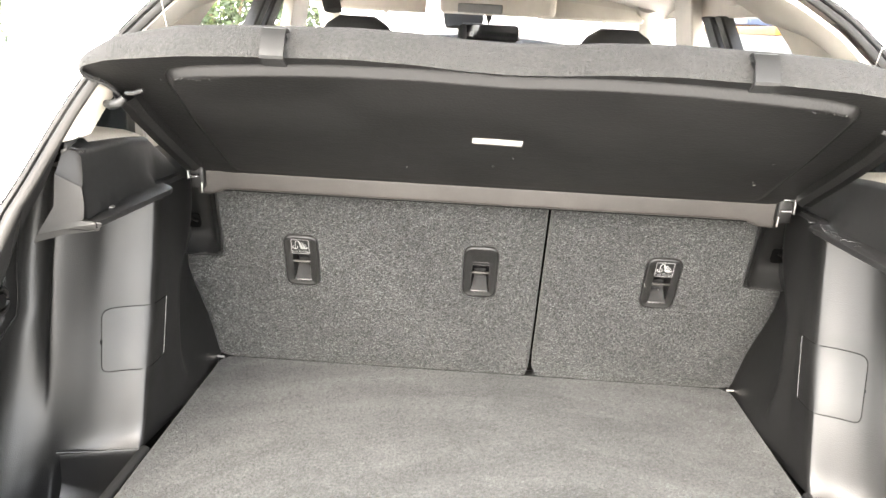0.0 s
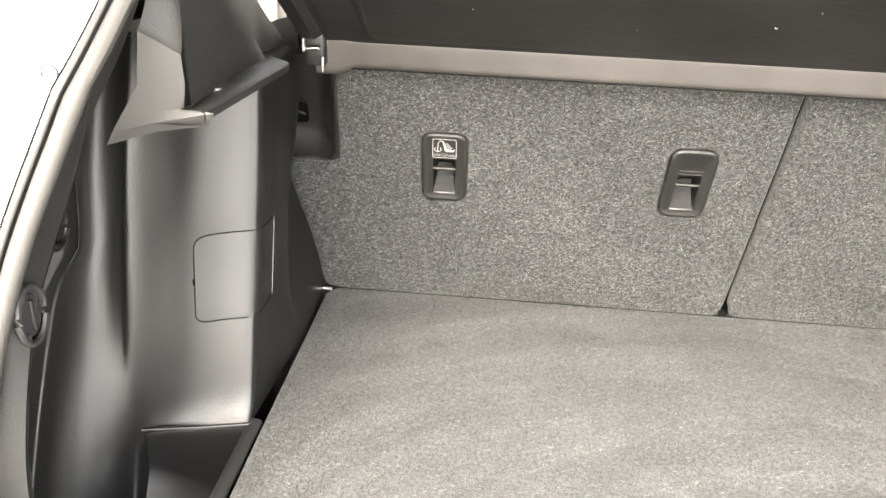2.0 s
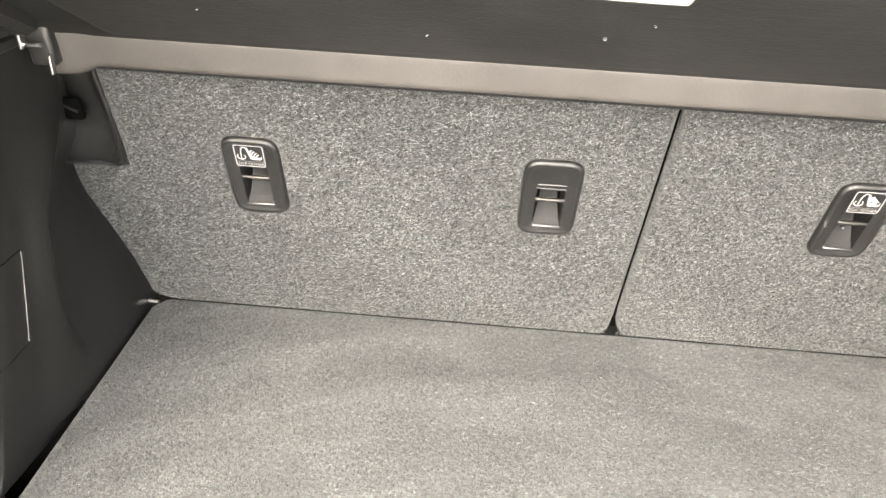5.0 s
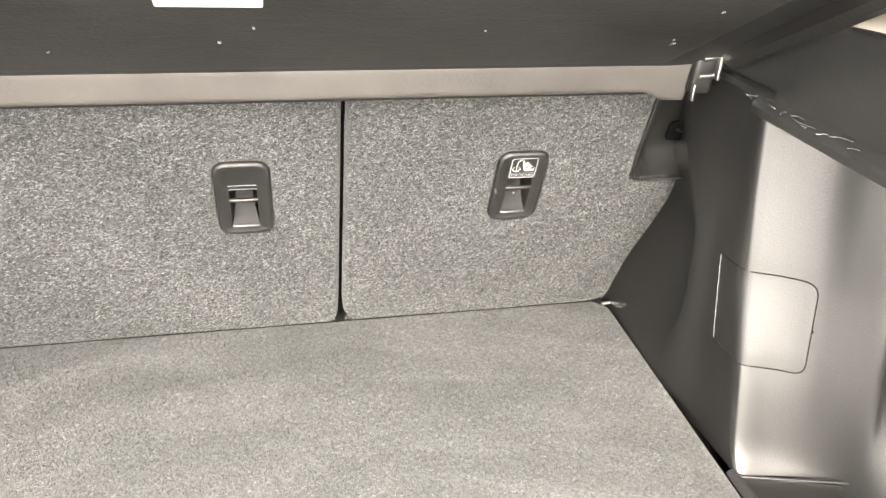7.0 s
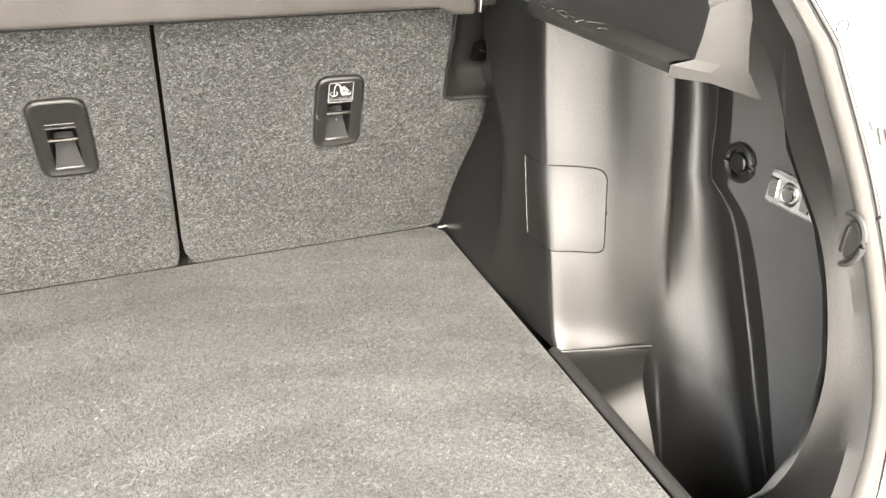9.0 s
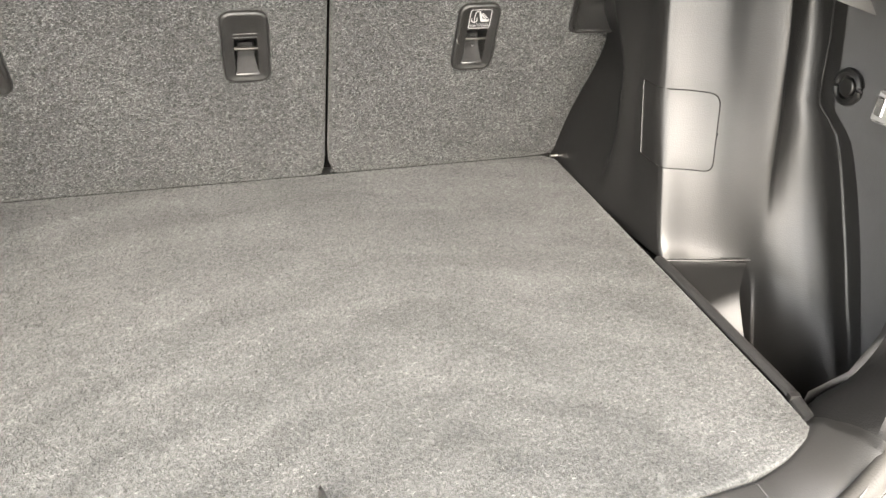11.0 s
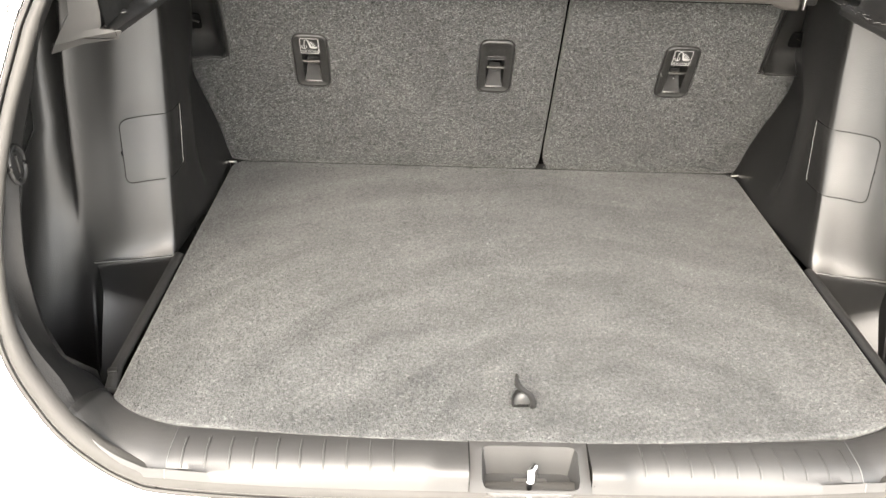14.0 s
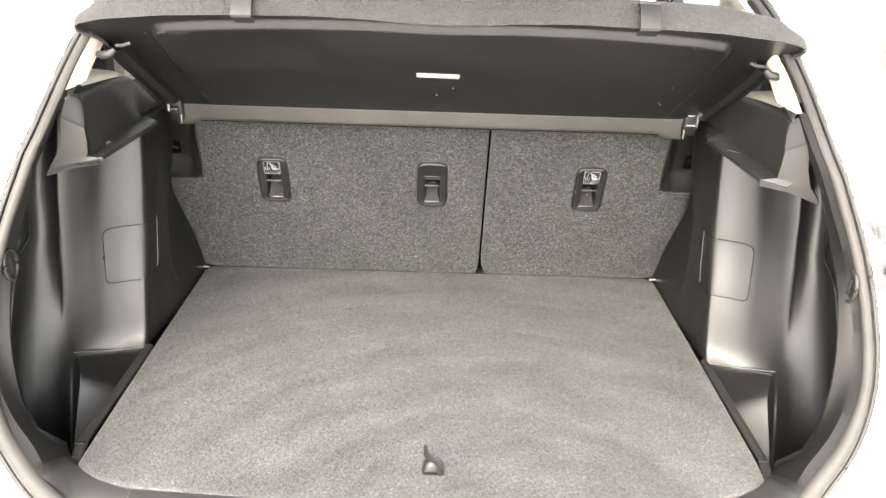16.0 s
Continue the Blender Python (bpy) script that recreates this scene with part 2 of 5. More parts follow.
DARK = mat("dark_gap", (0.0008, 0.0008, 0.0008), 0.9, spec=0.03)
SEAT_CLOTH = plastic("black_seat_cloth", (0.012, 0.012, 0.013), 0.9, grain=400)
MIRROR = mat("mirror_glass", (0.85, 0.86, 0.87), 0.03, 1.0)
RED_LENS = mat("red_lamp_lens", (0.09, 0.006, 0.005), 0.2, spec=0.3)
LENS = plastic("clear_lamp_cover", (0.14, 0.14, 0.137), 0.15, grain=260, depth=0.002, spec=0.6)
CHROME = mat("lamp_reflector", (0.75, 0.75, 0.75), 0.18, 1.0)
GLASS = mat("window_glass", (1, 1, 1), 0.02)
bsdf(GLASS).inputs["Transmission Weight"].default_value = 1.0
bsdf(GLASS).inputs["IOR"].default_value = 1.15
TINT = mat("tinted_glass", (0.02, 0.022, 0.022), 0.08)
TYRE = plastic("tyre_rubber", (0.02, 0.02, 0.02), 0.8, grain=200)
CONCRETE = mat("concrete_ground", (0.42, 0.40, 0.37), 0.9)
_v = coords(CONCRETE)
wire(CONCRETE, ramp_of(CONCRETE, noise_of(CONCRETE, _v, 1.7, 8.0, 0.65), [(0.3, (0.52, 0.50, 0.47)), (0.7, (0.66, 0.64, 0.60))]), bsdf(CONCRETE).inputs["Base Color"])
wire(CONCRETE, bumped(CONCRETE, noise_of(CONCRETE, _v, 90, 4.0, 0.6), 0.4, 0.004), bsdf(CONCRETE).inputs["Normal"])
LEAF = mat("leaf", (0.06, 0.11, 0.025), 0.55)
_oi = node(LEAF, "NewGeometry")
wire(LEAF, ramp_of(LEAF, _oi.outputs["Random Per Island"], [(0.0, (0.010, 0.020, 0.006)), (0.6, (0.022, 0.040, 0.010)), (1.0, (0.055, 0.075, 0.022))]), bsdf(LEAF).inputs["Base Color"])
BARK = plastic("bark", (0.09, 0.065, 0.045), 0.9, grain=40, depth=0.01)
ORANGE = mat("orange_paint", (0.10, 0.042, 0.006), 0.5, spec=0.2)
SILVER = plastic("grey_cladding", (0.018, 0.020, 0.0195), 0.5, grain=60)
BLUE = mat("blue_paint", (0.012, 0.022, 0.045), 0.4)

Z0 = 0.70        # top of the cargo floor
LEAN = 0.348     # the seat backs lean to the rear by this much a metre


# ---- ground ----
bm = bmesh.new()
for f in [bm.faces.new([bm.verts.new(p) for p in ((-400, -400, 0), (400, -400, 0), (400, 400, 0), (-400, 400, 0))])]:
    pass
tagged(part("ground", bm, CONCRETE, kind="structure"), "pale worn concrete yard under and round the car", "ground")


# ---- the tail opening of the body ----
def sheet(z):
    """How far back the opening's plane lies at a height."""
    return -0.745 + 0.40 * (min(z, 1.13) - 0.69) + 0.95 * max(0.0, z - 1.13)


HALF = [(0, 0.653), (0.26, 0.657), (0.396, 0.664), (0.434, 0.673), (0.470, 0.692), (0.506, 0.721), (0.533, 0.755), (0.555, 0.792), (0.568, 0.835), (0.572, 0.88), (0.572, 0.92),
        (0.568, 0.955), (0.562, 0.992), (0.549, 1.045), (0.528, 1.105), (0.514, 1.145), (0.502, 1.190), (0.488, 1.240), (0.463, 1.300), (0.437, 1.340), (0.402, 1.380),
        (0.33, 1.425), (0.20, 1.447), (0, 1.452)]
half = [Vector((p.x, p.y)) for p in spline([(x, z, 0) for x, z in HALF], 95)]
RING = [Vector((p.x + 0.013 * max(0.0, min(1.0, (p.y - 0.76) / 0.12)) * min(1.0, p.x / 0.2), p.y)) for p in half[:-1]] + [Vector((-p.x, p.y)) for p in half[:0:-1]]   # once round, counter-clockwise from behind


def ring_point(i, d, f):
    """A point of the opening: d outwards from the seal's outer edge, f forwards into the car."""
    n = len(RING)
    p = RING[i % n]
    t = (RING[(i + 1) % n] - RING[i - 1]).normalized()
    q = p + Vector((t.y, -t.x)) * d
    return Vector((q.x, sheet(q.y) + f, q.y))


def ring_rows(section, first=0, last=None, step=1):
    last = len(RING) if last is None else last
    return [[ring_point(i, d, f) for d, f in section] for i in range(first, last, step)]


car = thing("car", "white car with its tail opening uncovered and boot empty", "car")
flange = part("body_flange", loft(ring_rows([(0.001, 0.016), (0.003, 0.002), (0.010, -0.001), (0.030, -0.002), (0.042, 0.002), (0.050, 0.010),
                                           (0.058, 0.014), (0.085, 0.014), (0.110, 0.020), (0.130, 0.036), (0.142, 0.06), (0.146, 0.09)]), closed_u=True), PAINT, car,
            "white painted rear body frame")
seal_rows = []
for i in range(len(RING)):
    slim = max(0.0, min(1.0, (RING[i].y - 0.76) / 0.10))
    c = ring_point(i, -0.010 + 0.0035 * slim, -0.002)
    o = (ring_point(i, 0.0, 0) - ring_point(i, -0.02, 0)).normalized()
    b = Vector((0, -1, 0))
    r = (0.0105 - 0.0035 * slim) * (1 + 0.02 * math.sin(i * 1.7))
    seal_rows.append([c + o * r * math.cos(a) + b * r * 1.05 * math.sin(a) for a in [k * math.tau / 12 for k in range(12)]])
part("door_seal", loft(seal_rows, closed_u=True, closed_v=True), RUBBER, car, "grey rubber weather seal round the tail opening")

for d, f in ((0.0015, -0.0068), (0.0100, -0.002)):
    part("seal_groove", tube([ring_point(i, d, f) for i in range(0, len(RING))], 0.0007, 6, closed=True), SHADE, car)
# added band in the seal's colour, tones the white gutter down as shade
part("gutter_shade", loft(ring_rows([(0.000, 0.004), (0.001, -0.004), (0.004, -0.0055), (0.008, -0.004), (0.0095, 0.0)]), closed_u=True), RUBBER, car, "grey-brown band drawn as shade in the white flange's gutter")
# reveal of the opening: black trim at the sides, cream above
i_cap = max(i for i, p in enumerate(half) if p.y < 1.205)
i_low = i_cap
for s in (1, -1):
    rows = []
    for i in range(i_cap, len(half)):
        far = max(0.0, min(1.0, (half[i].y - 1.31) / 0.07))      # the trim runs on under the roof
        rows.append([ring_point(i, d, f) for d, f in ((-0.018, 0.000), (-0.024, 0.004), (-0.026, 0.03), (-0.024, 0.07), (-0.012 - 0.012 * far, 0.085 + 0.03 * far), (0.05 - 0.07 * far, 0.095 + 0.12 * far), (0.08 - 0.06 * far, 0.10 + 0.24 * far))])
    rows = [[Vector((s * p.x, p.y, p.z)) for p in r] for r in rows]
    part("pillar_trim", loft(rows), CREAM, car, "cream plastic pillar trim")

# lower edge: from the floor's front edge to the seal, with the rounded corners
EDGE_IN = [(0, -0.716, 0.694), (0.26, -0.712, 0.694), (0.375, -0.700, 0.695), (0.430, -0.687, 0.696), (0.465, -0.669, 0.697), (0.492, -0.646, 0.698),
           (0.522, -0.618, 0.700), (0.544, -0.630, 0.735), (0.550, -0.642, 0.790), (0.550, -0.645, 0.845), (0.550, -0.640, 0.890), (0.549, -0.622, 0.945), (0.548, -0.598, 0.990), (0.545, -0.555, 1.040), (0.530, -0.530, 1.100), (0.513, -0.509, 1.142), (0.499, -0.489, 1.188)]
SILL_END = 0.391      # where the sill panel meets the corner trims


def sill_section(x):
    """Section of the sill from the floor's edge over the round shoulder down to the seal."""
    yf = -0.7135 + 0.0145 * (x / 0.39) ** 2
    zb = 0.669 + 0.012 * (abs(x) / 0.39) ** 4
    # the flat top reaches further back beside the latch
    wide = 0.010 * (0.5 - 0.5 * math.tanh((abs(x - 0.014) - 0.112) / 0.006))
    return [Vector(p) for p in ((x, yf + 0.010, 0.680), (x, yf, 0.697), (x, yf - 0.005, 0.7005), (x, -0.738 - wide, 0.7003), (x, -0.746 - wide, 0.6990), (x, -0.7525 - wide * 0.9, 0.6960),
                                (x, -0.7580 - wide * 0.6, 0.6912), (x, -0.7625 - wide * 0.3, zb + 0.0145), (x, -0.7665, zb + 0.004))]


sub = half[:i_low + 1]
inner = spline(EDGE_IN, len(sub) - 1)
for s in (1, -1):
    low, high = [[Vector((s * p.x, p.y, p.z)) for p in sill_section(SILL_END + 0.0003)]], []
    for i, q in enumerate(inner):
        if half[i].x < SILL_END + 0.004 and half[i].y < 0.8:
            continue
        slim = 0.007 * max(0.0, min(1.0, (half[i].y - 0.76) / 0.10))
        a = ring_point(i, -0.020 + slim, 0.000)
        b = ring_point(i, -0.026 + slim, 0.010)
        c = b.lerp(q, 0.35) + Vector((0, 0, 0.006))
        d = b.lerp(q, 0.75) + Vector((0, 0, 0.004))
        k = max(0.0, min(1.0, (0.53 - half[i].x) / 0.11))
        row = [ring_point(i, -0.018 + slim, -0.006).lerp(ring_point(i, -0.007, -0.011), k), a.lerp(ring_point(i, -0.014, -0.010), k), b.lerp(ring_point(i, -0.022, 0.0), k)]
        row = [q + Vector((0.0, 0.012, -0.03)).lerp(Vector((0.03, 0.006, 0.0)), max(0.0, min(1.0, (q.z - 0.72) / 0.1))), q, d, c.lerp(d, 0.6), c.lerp(d, 0.2), c.lerp(row[2], 0.35)] + row[::-1]
        if half[i].y < 0.8:
            ease = lambda v: (lambda h: h * h * (3 - 2 * h))(max(0.0, min(1.0, v)))
            e, g0 = ease((half[i].x - 0.44) / 0.09), ease((half[i].x - 0.385) / 0.045)
            sec = sill_section(half[i].x)
            front, back = (q - sec[1]) * g0, (ring_point(i, -0.012, -0.0105) - sec[-1]) * g0
            sec = [p + front * (1 - w) + back * w for p, w in zip(sec, (0, 0, 0.05, 0.4, 0.55, 0.7, 0.82, 0.93, 1))]
            row = [u.lerp(v, e) for u, v in zip(sec, row)]
        row = [Vector((s * p.x, p.y, p.z)) for p in row]
        if half[i].y < 0.735:
            low.append(row)
        if half[i].y > 0.72:
            high.append(row)
    part("corner_trim", loft(low), SILL_PLASTIC, car, "black plastic corner trim of the boot sill", sharp=60)
    part("jamb_trim", loft(high), JAMB, car, "dull black trim inside the seal")

# bumper below the opening
rows = []
for k in range(25):
    u = -1 + 2 * k / 24
    x = u * 0.86
    back = 0.24 * abs(u) ** 3.2
    rows.append([(x, y + back, z) for y, z in ((-0.770, 0.612), (-0.80, 0.604), (-0.86, 0.602), (-0.905, 0.588), (-0.925, 0.55), (-0.93, 0.42), (-0.90, 0.30), (-0.84, 0.24))])
part("bumper", loft(rows), PAINT, car, "white painted rear bumper")

# plugs in the flange and stamped ring marks
for x, z in ((-0.54, 1.07), (-0.558, 0.821), (-0.405, 0.664), (-0.147, 0.648), (-0.502, 1.18), (0.124, 0.650), (0.371, 0.665), (0.556, 0.776), (0.575, 1.01), (0.515, 1.18)):
    bm = disc(Matrix.Translation((x, sheet(z) - 0.0025, z)) @ Euler((radians(90), 0, 0)).to_matrix().to_4x4(), 0.0021, 0.003, 10)
    part("plug", bm, DARK, flange)
for s in (1, -1):
    c = Vector((0.008 + s * 0.541, sheet(1.138) - 0.0035, 1.138))
    path = [c + Vector((math.cos(k * math.tau / 18) * 0.0055, 0, math.sin(k * math.tau / 18) * 0.0055)) for k in range(18)]
    part("ring_mark", tube(path, 0.0009, 6, closed=True), RING_PRINT, flange)
    # rubber stop: a ringed boss with a slotted cap on the jamb
    at = Vector((0.558, -0.616, 0.993)) if s > 0 else Vector((-0.5505, -0.606, 0.985))
    m = Matrix.Translation(at) @ Euler((0, radians(-90 * s), 0)).to_matrix().to_4x4() @ Matrix.Diagonal((1.25, 0.9, 1.0, 1.0))
    ring = [m @ Vector((0.0165 * math.cos(k * math.tau / 24), 0.0165 * math.sin(k * math.tau / 24), 0.002)) for k in range(24)]
    bump = part("bump_stop", tube(ring, 0.0026, 8, closed=True), TRIM_SOFT, car, "black rubber bump stop")
    part("cap", disc(m @ Matrix.Translation((0, 0, -0.006)), 0.013, 0.008, 20), TRIM_SOFT, bump)
    part("slot", block(None, -0.009, -0.002, -0.001, 0.009, 0.002, 0.0045, 0.001, m), TRIM, bump)

# tail lamps beside the opening
for s in (1, -1):
    part("strut_mount", tube([(s * 0.475, -0.455, 1.375), (s * 0.478, -0.475, 1.378), (s * 0.482, -0.485, 1.383)], [0.012, 0.016, 0.010], 10), RUBBER, car, "brown-grey strut mount")
    put = lambda x, z, h: Vector((0.008 + s * x, sheet(z) - 0.003 + 0.25 * max(0.0, x - 0.60) - h, z))
    lamp = part("tail_lamp", plate(rounded([(0.604, 0.868), (0.68, 0.868), (0.68, 0.975), (0.600, 0.975)], 0.006, 3), put, [(0, -0.01), (0, 0.0), (0.003, 0.003)]), LAMP_GREY, car, "grey tail lamp housing in the white body corner")
    part("upper_lens", plate([(0.68, 1.060), (0.581, 1.073), (0.561, 1.077), (0.564, 1.071), (0.576, 1.057), (0.591, 1.049), (0.68, 1.036)][::-1], put, [(0, -0.008), (0, 0.0), (0.0015, 0.002)]), LAMP_GREY, lamp, "grey pointed upper lamp lens")
    for q, m in ((0.568, LAMP_DARK), (0.575, LAMP_DARK), (0.598, RED_LENS), (0.601, RED_LENS)):
        part("lens_stripe", tube([put(q, 1.0715 - 0.13 * (q - 0.568), 0.0018), put(q + 0.003, 1.060 - 0.3 * (q - 0.568), 0.0018)], 0.0016, 6), m, lamp)
    part("lower_lens", plate(rounded([(0.68, 1.034), (0.594, 1.031), (0.584, 1.027), (0.580, 1.014), (0.583, 1.0), (0.591, 0.992), (0.68, 0.988)], 0.004, 3)[::-1], put, [(0, -0.008), (0, 0.0), (0.003, 0.003)]), LAMP_GREY, lamp, "grey rounded lower lamp lens")
    part("red_lens", plate(rounded([(0.597, 0.982), (0.606, 1.006), (0.68, 1.008), (0.68, 0.978)], 0.003, 2), put, [(0, 0.0), (0, 0.003), (0.002, 0.005)]), RED_LENS, lamp)
    for x, z in ((0.592, 1.017), (0.614, 0.893)):
        c = put(x, z, 0.003)
        ring = [c + Vector((0.0065 * math.cos(k * math.tau / 20), 0, 0.0065 * math.sin(k * math.tau / 20))) for k in range(20)]
        screw = part("fixing_screw", tube(ring, 0.0014, 8, closed=True), LAMP_DARK, lamp)
        part("head", disc(Matrix.Translation(c) @ Euler((radians(90), 0, 0)).to_matrix().to_4x4(), 0.0045, 0.003, 16), SCUFFED, screw)

# outer sides and roof close the body
i_mid = max(i for i, p in enumerate(half) if p.y < 1.0)
for s in (1, -1):
    rows = [[Vector((s * p.x, p.y, p.z)) for p in r] for r in ring_rows([(0.140, 0.058), (0.150, 0.10), (0.156, 0.22), (0.158, 0.36)], i_mid, len(half) - 8)]
    part("quarter_panel", loft(rows), PAINT, car, "white painted quarter panel")
    rows = []
    for y in (-0.50, -0.2, 0.2, 0.7, 1.3, 2.0):
        rows.append([(s * x, y, z) for x, z in ((0.80, 0.25), (0.86, 0.5), (0.87, 0.8), (0.83, 1.02))])
    solid(part("body_side", loft(rows), PAINT, car, "white painted body side"), 0.02)
rows = []
for y, zc in ((-0.33, 1.50), (-0.1, 1.55), (0.4, 1.59), (1.0, 1.585), (1.5, 1.54)):
    rows.append([(x, y, zc - 0.10 * abs(x / 0.62) ** 3) for x in [-0.62 + 1.24 * k / 16 for k in range(17)]])
solid(part("roof", loft(rows), PAINT, car, "white painted roof"), 0.015)

# the raised tailgate overhead
tail = lambda x, u, h: Vector((x, -0.38 - u * 0.93 + h * 0.37, 1.52 + u * 0.37 + h * 0.93))
gate = part("tailgate", plate(rounded([(-0.46, 0.0), (0.46, 0.0), (0.60, 0.55), (0.58, 0.85), (0.42, 0.95), (-0.42, 0.95), (-0.58, 0.85), (-0.60, 0.55)], 0.06, 4), tail, [(0.03, 0.0), (0, 0.02), (0, 0.04), (0.05, 0.08)]), PAINT, car, "white raised tailgate")
part("inner_trim", plate(rounded([(-0.54, 0.48), (0.54, 0.48), (0.53, 0.82), (0.38, 0.90), (-0.38, 0.90), (-0.53, 0.82)], 0.04, 4), tail, [(0.02, -0.02), (0, -0.01), (0, 0.001)]), TRIM_SOFT, gate)
part("rear_window", plate(rounded([(-0.42, 0.06), (0.42, 0.06), (0.50, 0.44), (-0.50, 0.44)], 0.04, 4), tail, [(0, -0.004), (0, 0.001)]), TINT, gate)
for s in (1, -1):
    part("gas_strut", tube([(s * 0.475, -0.47, 1.38), tuple(tail(s * 0.50, 0.45, -0.004))], 0.009, 8), TRIM_SOFT, gate)


# ---- headliner and cabin shell ----
rows = []
for y, zc in ((-0.30, 1.445), (-0.15, 1.485), (0.2, 1.515), (0.7, 1.525), (1.15, 1.50), (1.42, 1.455)):
    rows.append([(x, y, zc - 0.075 * abs(x / 0.60) ** 3) for x in [-0.60 + 1.2 * k / 16 for k in range(17)]])
headliner = solid(part("headliner", loft(rows), HEADLINER, None, kind="structure"), 0.01, 1.0)
tagged(headliner, "cream cloth headliner under the roof", "ceiling")

shell = thing("cabin_side_trim", "cream trim and pillars along the cabin sides", "car trim")
for s in (1, -1):
    def wall(name, y0, z0, y1, z1, x0=0.60, x1=0.60, m=CREAM, thick=0.03, lean=0.0):
        poly = rounded(rect(y0, z0, y1, z1), 0.02, 3)
        return part(name, plate(poly, lambda a, b, h: Vector((s * (x0 + h - lean * (b - z0)), a, b)), [(0.004, 0), (0, 0.004), (0, thick)]), m, shell)
    # rear quarter: lower sill, dark glass, pillar between the windows
    wall("quarter_trim", -0.36, 1.30, 0.16, 1.47, 0.605, lean=0.12)
    wall("quarter_trim", -0.02, 1.10, 0.14, 1.32, 0.605)
    part("quarter_glass", plate(rounded([(-0.45, 1.125), (0.0, 1.125), (0.0, 1.315), (-0.28, 1.315)], 0.01), lambda a, b, h: Vector((s * (0.622 + h), a, b)), [(0, 0), (0, 0.006)]), TINT, shell)
    wall("quarter_lining", -0.36, 0.93, 0.46, 1.13, 0.685, m=TRIM_SOFT)
    wall("door_trim", 0.24, 0.70, 1.50, 1.18, 0.62, m=CREAM)
    wall("centre_pillar", 0.872, 1.1, 1.062, 1.48, 0.59, m=CREAM, lean=0.15)
    for ya, yb in ((0.682, 0.742), (0.782, 0.868)):
        quad = [(ya - 0.35, 1.10), (yb - 0.35, 1.10), (yb, 1.394), (ya, 1.394)]
        part("window_frame", plate(rounded(quad, 0.01), lambda a, b, h: Vector((s * (0.605 + h - 0.12 * (b - 1.1)), a, b)), [(0.004, 0), (0, 0.004), (0, 0.03)]), TRIM_SOFT, shell)
    wall("roof_rail", 0.02, 1.390, 1.45, 1.47, 0.585, lean=0.10)
    # slanted end of the rear window
    quad = [(0.02, 1.1), (0.13, 1.1), (0.20, 1.27), (0.268, 1.32), (0.361, 1.368), (0.44, 1.40), (0.44, 1.45), (0.02, 1.45)]
    part("rear_pillar", plate(rounded(quad, 0.02), lambda a, b, h: Vector((s * (0.612 + h - 0.12 * max(0, b - 1.2)), a, b)), [(0.004, 0), (0, 0.004), (0, 0.03)]), CREAM, shell)
    # front pillar
    part("front_pillar", tube([(s * 0.62, 1.95, 1.02), (s * 0.60, 1.75, 1.2), (s * 0.57, 1.52, 1.36), (s * 0.53, 1.36, 1.45)], [0.05, 0.045, 0.04, 0.05], 12), CREAM, shell)
    part("grab_handle", tube([(s * 0.555, 0.36, 1.445), (s * 0.53, 0.38, 1.425), (s * 0.525, 0.45, 1.42), (s * 0.53, 0.53, 1.425), (s * 0.555, 0.55, 1.445)], 0.009, 8), CREAM, shell)

part("belt_guide", tube([(-0.475, 0.93, 1.45), (-0.462, 0.92, 1.41), (-0.445, 0.90, 1.36)], [0.036, 0.033, 0.030], 10, flat=0.5), SEAT_CLOTH, shell)

# dashboard closes the view below the windscreen
tagged(part("dashboard", block(None, -0.66, 1.55, 0.6, 0.66, 2.0, 0.98, 0.04), TRIM_SOFT), "black dashboard below the windscreen", "dashboard")

# windscreen
rows = [[(x, y - 0.10 * (x / 0.6) ** 2, z) for x in [-0.60 + 1.2 * k / 10 for k in range(11)]] for y, z in ((2.1, 1.03), (1.85, 1.19), (1.6, 1.33), (1.42, 1.44))]
ws = part("windscreen", loft(rows), GLASS, None, kind="structure")
tagged(ws, "clear windscreen at the front of the cabin", "window")
ws.visible_shadow = False


# ---- front seats ----
def front_seat(x):
    seat = thing("front_seat", "black cloth front seat with a rounded headrest", "seat", "front seats")
    head = []
    for k in range(9):
        v = k / 8
        z = 1.165 + 0.185 * v
        w = 0.115 * math.sqrt(max(0.05, 1 - (max(0.0, v - 0.35) / 0.70) ** 2.6)) * (0.9 + 0.1 * min(1, v * 4))
        dpt = 0.055 * (1 - 0.5 * max(0, v - 0.6) ** 1.5 * 3)
        head.append([(x + w * math.copysign(abs(math.cos(a)) ** 0.6, math.cos(a)), 0.86 + dpt * math.copysign(abs(math.sin(a)) ** 0.7, math.sin(a)), z) for a in [q * math.tau / 24 for q in range(24)]])
    bm = loft(head, closed_v=True)
    bm.verts.ensure_lookup_table()
    bm.faces.new([bm.verts[len(bm.verts) - 24 + q] for q in range(24)])
    bm.faces.new([bm.verts[q] for q in range(24)][::-1])
    part("headrest", bm, SEAT_CLOTH, seat, sharp=70)
    for dx in (-0.06, 0.06):
        part("headrest_post", tube([(x + dx, 0.86, 1.12), (x + dx, 0.86, 1.185)], 0.006, 8), METAL, seat)
    part("backrest", block(None, x - 0.25, 0.80, 0.62, x + 0.25, 0.93, 1.15, 0.05), SEAT_CLOTH, seat)
    part("seat_cushion", block(None, x - 0.25, 0.85, 0.42, x + 0.25, 1.35, 0.60, 0.05), SEAT_CLOTH, seat)
    part("seat_base", block(None, x - 0.20, 0.9, 0.20, x + 0.20, 1.3, 0.43, 0.02), TRIM_SOFT, seat)


